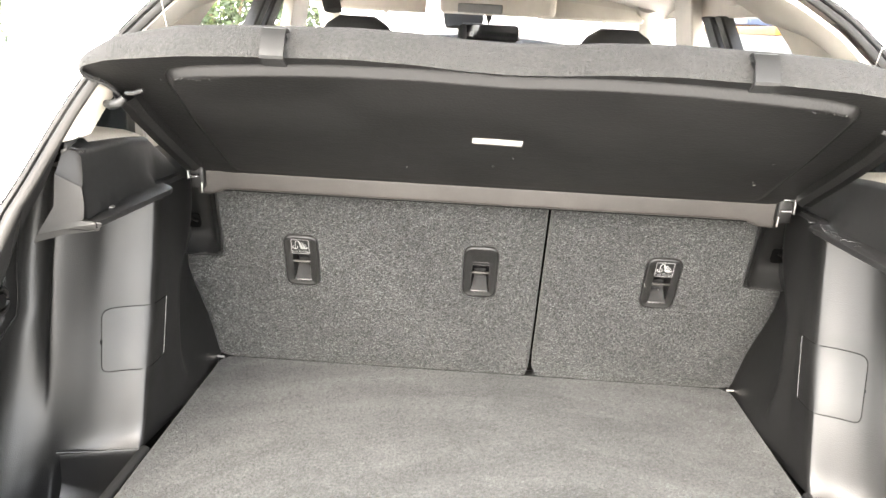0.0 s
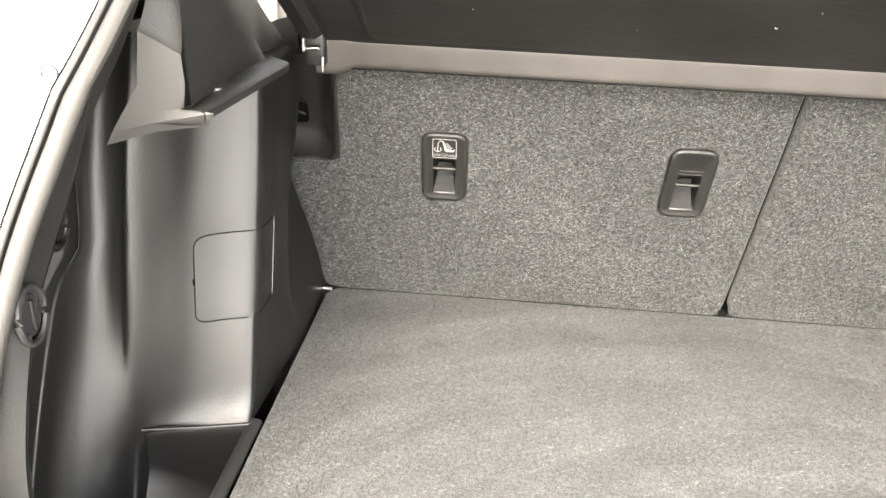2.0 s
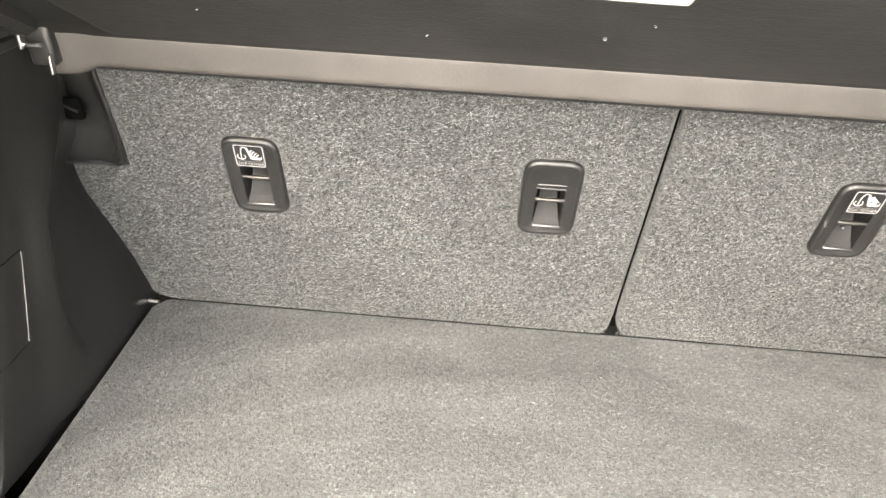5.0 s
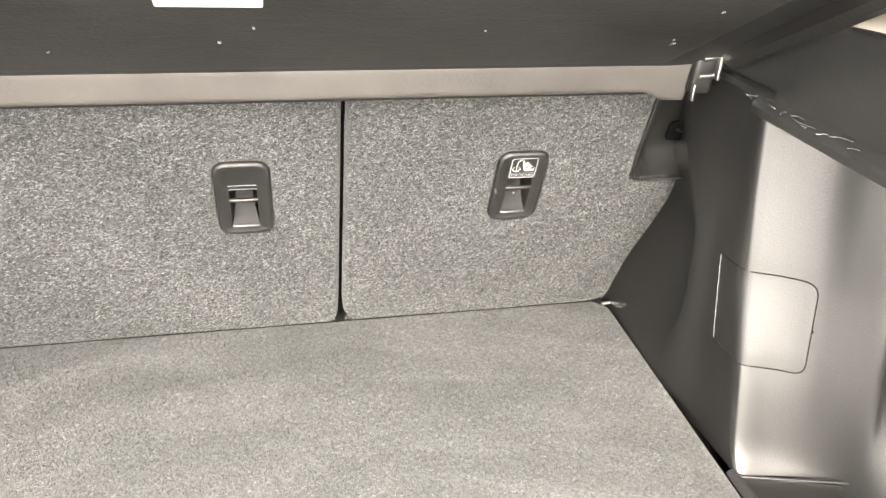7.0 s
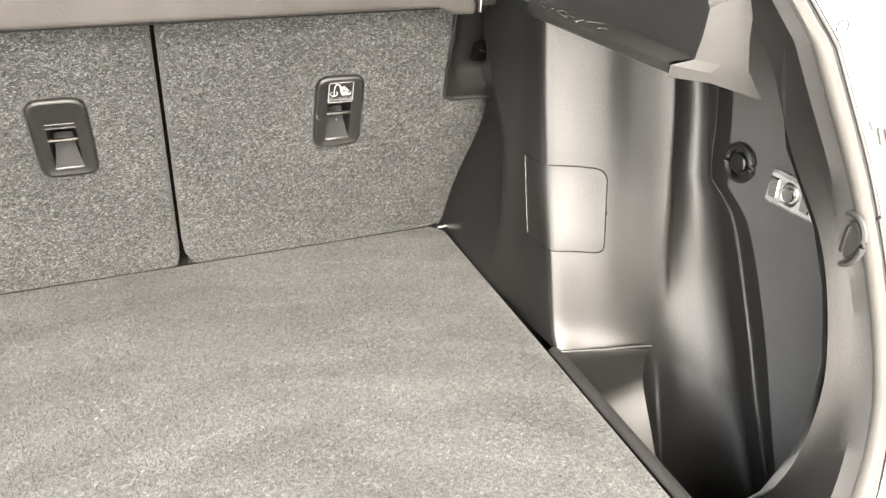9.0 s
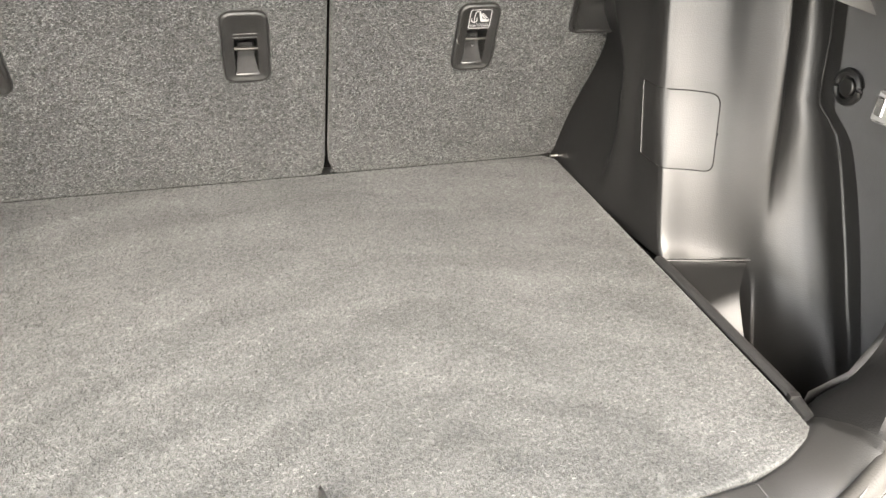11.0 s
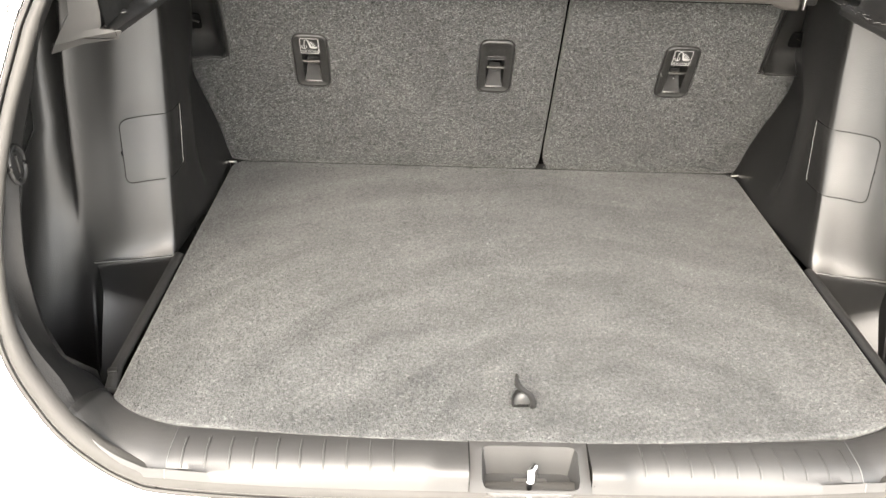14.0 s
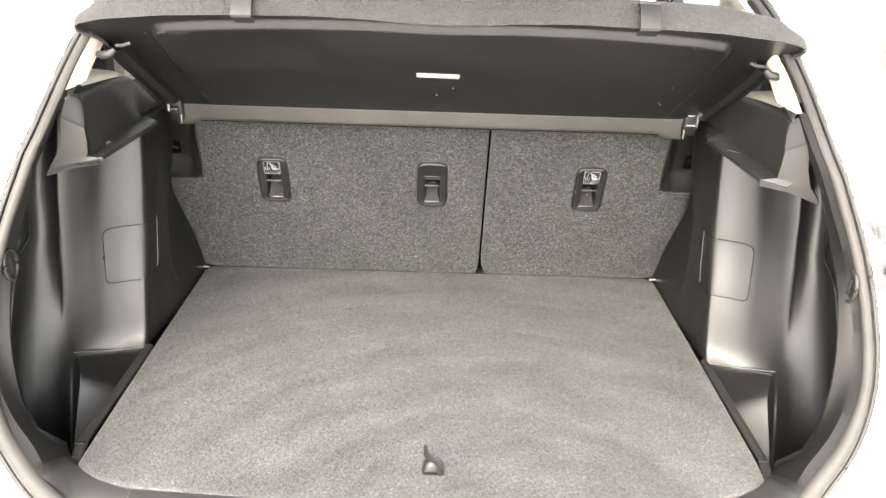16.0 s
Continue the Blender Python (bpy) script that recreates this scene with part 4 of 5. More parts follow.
part("carpet", plate(poly, Matrix.Translation((0, 0, Z0)), [(0, -0.03), (0, -0.003), (0.0006, -0.0010), (0.0016, -0.0002), (0.003, 0)]), FLOOR_FELT, floor_board)
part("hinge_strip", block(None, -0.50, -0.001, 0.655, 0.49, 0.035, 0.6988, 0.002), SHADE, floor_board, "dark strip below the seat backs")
# pull strap
tomb = [(-0.0125, 0.0), (0.0125, 0.0)] + [(0.0125 * math.cos(math.pi * k / 12), 0.006 + 0.0165 * math.sin(math.pi * k / 12)) for k in range(13)]
upright = Matrix(((1, 0, 0, 0.0130), (0, 0.22, -1, -0.6560), (0, 1, 0.22, Z0 - 0.001), (0, 0, 0, 1)))
strap = part("strap_base", plate(tomb, upright, [(0, -0.006), (0, 0.001), (0.0015, 0.004), (0.004, 0.006), (0.0075, 0.007)]), RECESS, floor_board, "black plastic pull-strap tab")
sp = spline([(0.0030, -0.6500, Z0 + 0.046), (0.0040, -0.6510, Z0 + 0.038), (0.0070, -0.6520, Z0 + 0.029), (0.0140, -0.6530, Z0 + 0.0235), (0.0215, -0.6550, Z0 + 0.018), (0.0255, -0.6575, Z0 + 0.009), (0.0260, -0.6590, Z0 + 0.001)], 20)
rows = []
for i, p in enumerate(sp):
    w = 0.0016 + 0.0032 * min(1, i / 7) - 0.0012 * max(0.0, (i - 10) / 10)
    rows.append([p + Vector((-w, -0.002, 0.0)), p + Vector((0, -0.0034, 0.0008)), p + Vector((w, -0.001, 0.0008)), p + Vector((0, 0.003, 0))])
part("pull_strap", loft(rows, closed_v=True), SCOOP, strap)
tagged(part("boot_well", block(None, -0.50, -0.70, 0.40, 0.50, 0.03, 0.66, 0.01), TRIM_SOFT, kind="structure"), "dark body shell under the floor board", "floor")

# ---- sill trim ----
sill = thing("boot_sill_trim", "black ribbed plastic boot sill with a latch recess", "sill trim")
for s, xa, xb in ((-1, -SILL_END, -0.055), (1, 0.083, SILL_END)):
    panel = part("sill_panel", loft([sill_section(xa + (xb - xa) * k / 60) for k in range(61)]), SILL_PLASTIC, sill, sharp=60)
    part("end_joint", tube([p + Vector((0, 0, 0.0001)) for p in sill_section(s * SILL_END)[1:]], 0.0006, 6), WORN_JOINT, panel)
    n = 10
    for k in range(n):
        x = (-0.376 + 0.0262 * k) if s < 0 else (0.379 - 0.0262 * k)
        part("rib", tube([(x, -0.7165, 0.6995), (x, -0.721, 0.7008), (x, -0.736, 0.7006), (x + 0.001, -0.745, 0.6993), (x + 0.001, -0.752, 0.6962), (x + 0.001, -0.757, 0.6918)], 0.0014, 6), SILL_PLASTIC, sill)
# recess round the latch
xa, xb = -0.054, 0.082
outer = rounded(rect(xa, -0.775, xb, -0.7155), 0.002, 2)
hole = rounded(rect(-0.040, -0.772, 0.070, -0.722), 0.010, 2)
put = lambda x, y, h: Vector((x, y, 0.700 + h - 0.55 * max(0.0, -0.742 - y)))
bm = bmesh.new()
o = [bm.verts.new(put(p.x, p.y, 0)) for p in outer]
h = [bm.verts.new(put(p.x, p.y, 0)) for p in hole]
es = [bm.edges.new((r[i], r[(i + 1) % len(r)])) for r in (o, h) for i in range(len(r))]
bmesh.ops.triangle_fill(bm, use_beauty=True, edges=es)
low = [bm.verts.new(Vector((0.015 + (p.x - 0.015) * 0.90, -0.752 + (p.y + 0.752) * 0.72, 0.664))) for p in hole]
n = len(hole)
for i in range(n):
    bm.faces.new((h[i], h[(i + 1) % n], low[(i + 1) % n], low[i]))
bm.faces.new(low)
part("latch_recess", bm, SILL_PLASTIC, sill, "open recess round the latch striker")
for x in (-0.0545, 0.0825):
    part("joint", tube([(x, -0.716, 0.7005), (x, -0.742, 0.7005), (x + (0.003 if x > 0 else 0), -0.766, 0.684)], 0.0006, 6), SHADE, sill)
striker = thing("latch_striker", "bright steel latch striker loop on the sill", "latch")
part("loop", tube([(0.013, -0.766, 0.662), (0.013, -0.766, 0.692), (0.014, -0.760, 0.701), (0.018, -0.754, 0.701), (0.020, -0.748, 0.692), (0.020, -0.748, 0.662)], 0.0045, 10), CHROME, striker)
part("base", block(None, -0.003, -0.764, 0.658, 0.037, -0.738, 0.666, 0.002), METAL, striker)


# ---- rear seat backs ----
UP = Vector((0, -LEAN, 1)).normalized()
OUT = Vector((0, -1, -LEAN)).normalized()


def seat_frame(x, z):
    """A frame on the seat backs: x across, y up the felt, z out of it."""
    m = Matrix.Identity(4)
    m.col[0] = (1, 0, 0, 0)
    m.col[1] = (*UP, 0)
    m.col[2] = (*OUT, 0)
    m.col[3] = (x, 0.008 - LEAN * (z - Z0), z, 1)
    return m


SF = seat_frame(0, Z0)
K = 1 / UP.z     # from height to length up the felt


def seat_edge(s, z):
    """Outer edge of the seat backs at a height: beside the side trim, and beside the lock cover above."""
    if z > 0.932:
        return 0.4535 - 0.004 * (z - 0.932) / 0.15
    pts = [(0.69, 0.499), (0.74, 0.501), (0.77, 0.503), (0.80, 0.510), (0.85, 0.524), (0.885, 0.531), (0.933, 0.526)]
    for (za, xa), (zb, xb) in zip(pts, pts[1:]):
        if z <= zb:
            x = xa + (xb - xa) * (z - za) / (zb - za)
            break
    return x - (0.004 if s < 0 and z > 0.80 else 0.0)


def felt_depth(s, x, v, inner):
    """How far the felt falls back at its rounded outer side, at the joint and at the foot. Works on arrays too."""
    z = Z0 + np.asarray(v) / K
    edge = np.interp(z, [0.69, 0.77, 0.80, 0.85, 0.885, 0.9315, 0.9325, 1.09], [0.499, 0.503, 0.510, 0.524, 0.531, 0.526, 0.4535, 0.449])
    wide = np.where(z > 0.932, 0.006, 0.045)
    d = np.clip((edge - s * x) / wide, 0, 1)
    h = -np.where(z > 0.932, 0.004, 0.011) * (1 - d) ** 2
    j = np.clip(abs(x - inner) / 0.007, 0, 1)
    f = np.clip(np.asarray(v) / 0.007, 0, 1)
    h = h - 0.006 * (1 - j) ** 2 - 0.003 * (1 - f) ** 2
    return h + 0.0009 * np.sin(x * 23.0 + 1.0) * np.sin(v * 19.0 + 0.5)


def seat_back(s, inner, recesses, name_label):
    t = thing("rear_seat_back", name_label, "seat", "rear seat backs")
    top = 0.385
    zs = {Z0 - 0.008, Z0, Z0 + 0.003, Z0 + 0.006, Z0 + 0.010, Z0 + 0.015, 0.9315, 0.9325, Z0 + top}
    zs |= {Z0 + 0.02 + 0.0225 * k for k in range(17)}
    xs = {0.004, 0.008, 0.001, 0.002, 0.0005, 0.013, 0.03}
    cols = {inner + s * d for d in xs} | {inner}
    for xc, zc, _ in recesses:
        cols |= {xc - 0.016, xc + 0.016}
        zs |= {zc - 0.0415 / K, zc + 0.0165 / K}
    zs = sorted(zs)
    zs = [z for k, z in enumerate(zs) if k == 0 or z - zs[k - 1] > 0.0008]
    lim = 0.435
    cols |= {s * (0.06 * k) for k in range(0, 8) if s * (s * 0.06 * k - inner) > 0.035 and 0.06 * k < lim - 0.01}
    if s < 0:
        cols |= {0.06}
    cols = sorted(cols, key=lambda x: s * x)
    tail = [0.0, 0.15, 0.3, 0.45, 0.6, 0.72, 0.83, 0.91, 0.96, 1.0]
    bm = bmesh.new()
    grid = []
    for z in zs:
        v = (z - Z0) * K
        low = max(0.0, 1 - max(0.0, v) / 0.034)
        gap = s * (0.012 if s > 0 else 0.004) * low ** 2
        e = seat_edge(s, z)
        row = []
        for x in cols + [s * (lim + (e - lim) * q) for q in tail]:
            x = x + gap * max(0.0, 1 - abs(x - inner) / 0.03)
            h = float(felt_depth(s, x, v, inner + gap))
            row.append(bm.verts.new(SF @ Vector((x, v, h))))
        grid.append((z, row))
    xl = cols + [s * (lim + 0.01)] * len(tail)
    for (za, ra), (zb, rb) in zip(grid, grid[1:]):
        for k in range(len(ra) - 1):
            xm, zm = (xl[k] + xl[k + 1]) / 2, (za + zb) / 2
            if k < len(cols) - 1 and any(abs(xm - xc) < 0.016 and -0.0415 < (zm - zc) * K < 0.0165 for xc, zc, _ in recesses):
                continue
            bm.faces.new((ra[k], ra[k + 1], rb[k + 1], rb[k]))
    ends = {r[0] for _, r in grid} | {r[-1] for _, r in grid} | set(grid[0][1]) | set(grid[-1][1])
    es = [e for e in bm.edges if len(e.link_faces) == 1 and e.verts[0] in ends and e.verts[1] in ends]
    out = bmesh.ops.extrude_edge_only(bm, edges=es)["geom"]
    bmesh.ops.translate(bm, verts=[q for q in out if isinstance(q, bmesh.types.BMVert)], vec=-OUT * 0.09)
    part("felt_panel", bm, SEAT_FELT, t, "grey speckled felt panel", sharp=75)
    for xc, zc, stuck in recesses:
        tether(xc, zc, stuck, t)
    return t


def tether(xc, zc, stuck, parent):
    """A child-seat anchor recess."""
    m = seat_frame(xc, zc)
    bm = bmesh.new()
    ring = rounded(rect(-0.0305, -0.0545, 0.0305, 0.0545), 0.018, 7)
    hole = rounded(rect(-0.0150, -0.0405, 0.0150, 0.0160), 0.003, 2)
    lay = [(0, -0.002), (0, 0.0018), (0.0008, 0.0040), (0.0022, 0.0054), (0.0040, 0.0058), (0.0062, 0.0052), (0.0085, 0.0042)]
    rows = []
    for d, h in lay:
        rows.append([bm.verts.new(m @ Vector((p.x, p.y, h))) for p in (inset(ring, d) if d else ring)])
    n = len(ring)
    for a, b in zip(rows, rows[1:]):
        for j in range(n):
            bm.faces.new((a[j], a[(j + 1) % n], b[(j + 1) % n], b[j]))
    hv = [bm.verts.new(m @ Vector((p.x, p.y, 0.0036))) for p in hole]
    nh = len(hole)
    es = [bm.edges.get((rows[-1][j], rows[-1][(j + 1) % n])) for j in range(n)] + [bm.edges.new((hv[j], hv[(j + 1) % nh])) for j in range(nh)]
    bmesh.ops.triangle_fill(bm, use_beauty=True, edges=es)
    back = [bm.verts.new(m @ Vector((p.x * 0.90, p.y * 0.94, -0.028))) for p in hole]
    for j in range(nh):
        bm.faces.new((hv[j], hv[(j + 1) % nh], back[(j + 1) % nh], back[j]))
    bm.faces.new(back)
    rec = part("tether_recess", bm, RECESS, parent, "black plastic child-seat anchor recess", sharp=50)
    part("slot_edge", tube([m @ Vector((x, 0.0168, 0.0040)) for x in (-0.0150, 0, 0.0150)], 0.0007, 6), RECESS, rec)
    if not stuck:
        part("pressed_line", tube([m @ Vector((x, 0.0222, 0.0040)) for x in (-0.0148, 0, 0.0148)], 0.0006, 6), SCOOP_EDGE, rec)
    part("anchor_bar", tube([m @ Vector((x, -0.0015, z)) for x, z in ((-0.0165, -0.001), (-0.0150, 0.0015), (-0.008, 0.0020), (0.008, 0.0020), (0.0150, 0.0015), (0.0165, -0.001))], 0.0023, 10), SCUFFED, rec, "worn steel anchor bar")
    scoop = [[m @ Vector((x * w, y, z - 0.0015 * (1 - x * x))) for x in (-1, -0.5, 0, 0.5, 1)] for w, y, z in ((0.0092, -0.006, -0.017), (0.0098, -0.014, -0.0135), (0.0112, -0.024, -0.0085), (0.0130, -0.033, -0.0035), (0.0146, -0.0380, 0.0005), (0.0150, -0.0395, 0.0032), (0.0150, -0.0412, 0.0040))]
    part("scoop", loft(scoop), SCOOP, rec)
    # highlight along the scoop's lip, put in as a paler bead
    part("scoop_lip", tube([m @ Vector((x, -0.0400, z)) for x, z in ((-0.0148, 0.0030), (-0.0135, 0.0044), (0, 0.0044), (0.0135, 0.0044), (0.0148, 0.0030))], 0.0014, 8), SCOOP_EDGE, rec)
    if xc > 0.2:
        part("chipped_edge", tube([m @ Vector(p) for p in ((-0.0290, 0.004, 0.0035), (-0.0278, -0.001, 0.0052), (-0.0262, -0.006, 0.0050), (-0.0230, -0.0075, 0.0046))], [0.0006, 0.0015, 0.0013, 0.0005], 6), WORN_JOINT, rec, "pale chipped edge")
        part("screw_mark", disc(m @ Matrix.Translation((0.001, -0.020, -0.0085)), 0.0014, 0.0012, 10), WORN_JOINT, rec)
    if stuck:
        z = 0.0056
        st = part("sticker", plate(rounded(rect(-0.0158, 0.0178, 0.0158, 0.0480), 0.002, 3), m, [(0, z - 0.0014), (0, z)]), STICKER, rec, "black sticker with a white child-seat sign")
        bm = bmesh.new()
        o = rounded(rect(-0.0155, 0.0181, 0.0155, 0.0477), 0.003, 3)
        i2 = inset(o, 0.0010)
        a = [bm.verts.new(m @ Vector((p.x, p.y, z + 0.0003))) for p in o]
        b = [bm.verts.new(m @ Vector((p.x, p.y, z + 0.0003))) for p in i2]
        for j in range(len(o)):
            bm.faces.new((a[j], a[(j + 1) % len(o)], b[(j + 1) % len(o)], b[j]))
        part("border", bm, WHITE, st)
        zz = z + 0.0004
        part("sign_ground", plate(rounded(rect(-0.0140, 0.0254, 0.0140, 0.0256), 0.00005, 2), m, [(0, zz), (0, zz + 0.0001)]), WHITE, st)
        words("lettering", "TOP TETHER", 0.0049, m @ Matrix.Translation((0, 0.0219, zz)), WHITE, st)
        # anchor sign
        bm = bmesh.new()
        tube([m @ Vector(p) for p in ((-0.0085, 0.0285, zz), (-0.0085, 0.036, zz), (-0.0078, 0.0420, zz), (-0.0058, 0.0450, zz), (-0.0030, 0.0445, zz))], 0.00055, 6, bm=bm)
        tube([m @ Vector((-0.0085 + 0.0044 * math.cos(q), 0.0325 + 0.0044 * math.sin(q), zz)) for q in [math.pi * (1.05 + 0.90 * k / 8) for k in range(9)]], 0.00065, 6, bm=bm)
        for dx in (-1, 1):
            tube([m @ Vector((-0.0085 + dx * 0.0044, 0.0322, zz)), m @ Vector((-0.0085 + dx * 0.0030, 0.0345, zz))], 0.0005, 6, bm=bm)
        part("anchor_sign", bm, WHITE, st)
        # child-seat sign: a seat with its harness
        shape = [(-0.0030, 0.0440), (-0.0012, 0.0450), (0.0030, 0.0330), (0.0110, 0.0312), (0.0128, 0.0335), (0.0128, 0.0300), (0.0112, 0.0282), (0.0020, 0.0282), (0.0004, 0.0300)]
        seat_sign = part("seat_sign", plate(shape[::-1], m, [(0, zz - 0.0002), (0, zz)]), WHITE, st)
        bm = bmesh.new()
        for k in range(4):
            x, y = 0.0022 + k * 0.0020, 0.0415 - k * 0.0020
            tube([m @ Vector((x - 0.0012, y - 0.0040, zz)), m @ Vector((x, y - 0.0010, zz)), m @ Vector((x + 0.0018, y, zz))], 0.0007, 6, bm=bm)
        part("strap_line", bm, WHITE, seat_sign)


seat_l = seat_back(-1, 0.1052, [(-0.3135, 0.9322, True), (0.0, 0.9315, False)], "wide rear seat back covered in grey speckled felt")
seat_r = seat_back(1, 0.1100, [(0.3125, 0.9310, True)], "narrow rear seat back covered in grey speckled felt")
# black block added behind the joint of the two, in place of its shade
part("gap_shade", block(None, 0.096, 0, -0.09, 0.119, 0.40, -0.014, 0.002, SF), DARK, seat_l)
# sunk plastic covers of the seat locks in the upper corners
for s, own in ((-1, seat_l), (1, seat_r)):
    v0, v1 = (0.932 - Z0) * K, 0.39 * K
    rows = []
    for k in range(13):
        t = k / 12
        v = v0 - 0.002 + (v1 - v0) * t
        low = -0.040 * (1 - (1 - min(1.0, t / 0.13)) ** 2)
        xi = 0.4560 - 0.006 * t + 0.010 * max(0.0, 1 - t / 0.08) ** 2
        rows.append([SF @ Vector((s * x, v, h)) for x, h in ((xi - 0.006, -0.012), (xi - 0.002, 0.0005), (xi + 0.001, min(0.0018, 0.0018 + low * 0.05)), (xi + 0.005, low * 0.14), (xi + 0.013, low * 0.50), (xi + 0.021, low * 0.86), (xi + 0.031, low), (xi + 0.060, low * 1.02), (xi + 0.10, low * 1.02))])
    cover = part("lock_cover", loft(rows), LOCK, own, "black plastic cover of the seat lock", sharp=70)
    rim = [(0.4485, v1), (0.4510, v0 + 0.05), (0.4535, v0 + 0.014), (0.4565, v0 + 0.004), (0.4640, v0 - 0.0005), (0.49, v0 - 0.001), (0.524, v0 - 0.001)]
    part("cover_rim", tube([SF @ Vector((s * x, v, 0.0005)) for x, v in rim], 0.0022, 8), RECESS, cover)
    m = SF @ Matrix.Translation((s * 0.506, v0 + 0.055, -0.025))
    part("lock_slot", plate(rounded(rect(-0.012, -0.014, 0.012, 0.014), 0.006, 4), m, [(0, 0), (0, 0.003), (0.002, 0.004)]), DARK, cover)
    part("lock_tongue", tube([m @ Vector((-0.004, 0.006, 0.006)), m @ Vector((0.010, 0.002, 0.008))], 0.0018, 8), SCUFFED, cover)


# ---- parcel shelf, hinged up on two strings ----
SH_UP = Vector((0, -1, 0.555)).normalized()      # along the shelf, from the hinge to its free edge
SH_OUT = Vector((0, -0.555, -1)).normalized()    # out of its underside


def shelf_pt(x, y, off=0.0):
    """A point of the underside plane at x, y, moved out of it by off."""
    return Vector((x, y, 1.1525 - 0.555 * (y + 0.265))) + SH_OUT * off


shelf = thing("parcel_shelf", "raised parcel shelf, black underside and grey felt edge", "parcel shelf")
MID = 0.010      # the shelf sits a little to the right
EDGE = [(0.455, -0.163), (0.478, -0.215), (0.478, -0.36), (0.470, -0.425), (0.474, -0.448), (0.487, -0.458), (0.489, -0.474), (0.478, -0.492), (0.440, -0.508), (0.355, -0.524), (0.29, -0.530), (0.17, -0.536), (0.10, -0.532), (0.05, -0.525), (0, -0.522)]
ring = [(x + MID, y) for x, y in EDGE + [(-x, y) for x, y in EDGE[-2::-1]]]       # clockwise from above
ring = rounded(ring, 0.008, 3)[::-1]
# underside: flat border, then a shallow pressed field
put = lambda x, y, h: shelf_pt(x, y, h)
bm = bmesh.new()
IN = [(0.400, -0.176), (0.412, -0.195), (0.410, -0.33), (0.400, -0.455), (0.387, -0.482), (0.35, -0.493), (0.29, -0.501), (0.20, -0.510), (0.10, -0.512), (0.0, -0.506)]
inring = [(x + MID, y) for x, y in IN + [(-x, y) for x, y in IN[-2::-1]]]
inring = rounded(inring, 0.02, 4)[::-1]
ease_in = lambda y: max(0.0, min(1.0, (-0.180 - y) / 0.05))      # the step dies out towards the hinge
o = [bm.verts.new(shelf_pt(p.x, p.y, -0.0075 * ease_in(p.y))) for p in inset(ring, 0.001)]
i1 = [bm.verts.new(shelf_pt(p.x, p.y, -0.0085 * ease_in(p.y))) for p in inring]
ni = len(inring)
es = [bm.edges.new((r[k], r[(k + 1) % len(r)])) for r in (o, i1) for k in range(len(r))]
bmesh.ops.triangle_fill(bm, use_beauty=True, edges=es)
prev = i1
for d, off in ((0.0015, -0.0100), (0.0035, -0.0095), (0.0060, -0.0070), (0.0100, -0.0018), (0.0120, -0.0003), (0.0150, 0.0)):
    cur = [bm.verts.new(shelf_pt(p.x, p.y, off * ease_in(p.y))) for p in inset(inring, d)]
    for k in range(ni):
        bm.faces.new((prev[k], prev[(k + 1) % ni], cur[(k + 1) % ni], cur[k]))
    prev = cur
bm.faces.new(prev)
part("underside", bm, UNDERSIDE, shelf, "black pressed underside")
# felt-covered body and rounded edge
def felt(x, y, h):
    """The felt body thins out towards the corners."""
    thin = 1 - 0.72 * max(0.0, min(1.0, (abs(x - MID) - 0.40) / 0.087)) ** 1.4
    return shelf_pt(x, y, h if h > 0 else h * thin)


bm = plate(ring, felt, [(0.0030, -0.0068), (0.0008, -0.0015), (-0.001, -0.008), (-0.0015, -0.020), (0.0, -0.034), (0.004, -0.040), (0.012, -0.042)], caps=(False, True))
part("felt_edge", bm, SHELF_FELT, shelf, "light grey felt covering and edge")
# side webs below the border
for s in (1, -1):
    rows = [[tuple(shelf_pt(MID + s * (xx - dx), yy, oo)) for xx, oo in ((0.480, -0.010), (0.4795, 0.002), (0.474, 0.009), (0.460, 0.010), (0.452, 0.004), (0.451, -0.009))] for yy, dx in ((-0.20, 0), (-0.30, 0), (-0.38, 0.002), (-0.43, 0.008))]
    part("side_web", loft(rows), UNDERSIDE, shelf)
    at = lambda x, y, o: shelf_pt(MID + s * x, y, o)
    peg = part("peg", tube([at(0.446, -0.449, 0.014), at(0.452, -0.447, 0.020), at(0.464, -0.443, 0.021), at(0.472, -0.440, 0.018)], [0.004, 0.0058, 0.0058, 0.0045], 10), CLIP, shelf, "grey plastic pivot peg")
    part("peg_tab", tube([at(0.416, -0.466, 0.012), at(0.428, -0.464, 0.015), at(0.438, -0.461, 0.014)], 0.0026, 8), CLIP, peg)
# front bar at the hinge
rows = []
for k in range(41):
    x = -0.458 + 0.905 * k / 40
    tab = max(0.0, min(1.0, (abs(x + 0.0055) - 0.418) / 0.014))
    tab = tab * tab * (3 - 2 * tab)
    zb = 1.0730 - 0.009 * tab
    rows.append([(x, y, z) for y, z in ((-0.120, zb + 0.002), (-0.155, zb - 0.001), (-0.1650, zb - 0.0005), (-0.1680, zb + 0.0020), (-0.1695, zb + 0.006), (-0.1735, 1.098), (-0.1755, 1.105), (-0.1740, 1.1095), (-0.160, 1.112))])
bm = loft(rows)
part("hinge_bar", bm, BAR_GREY, shelf, "grey-brown plastic bar along the hinge", sharp=50)
part("bar_edge", tube([(-0.43, -0.1655, 1.0716), (0, -0.1655, 1.0716), (0.43, -0.1655, 1.0716)], 0.0010, 6), SHADE, shelf)
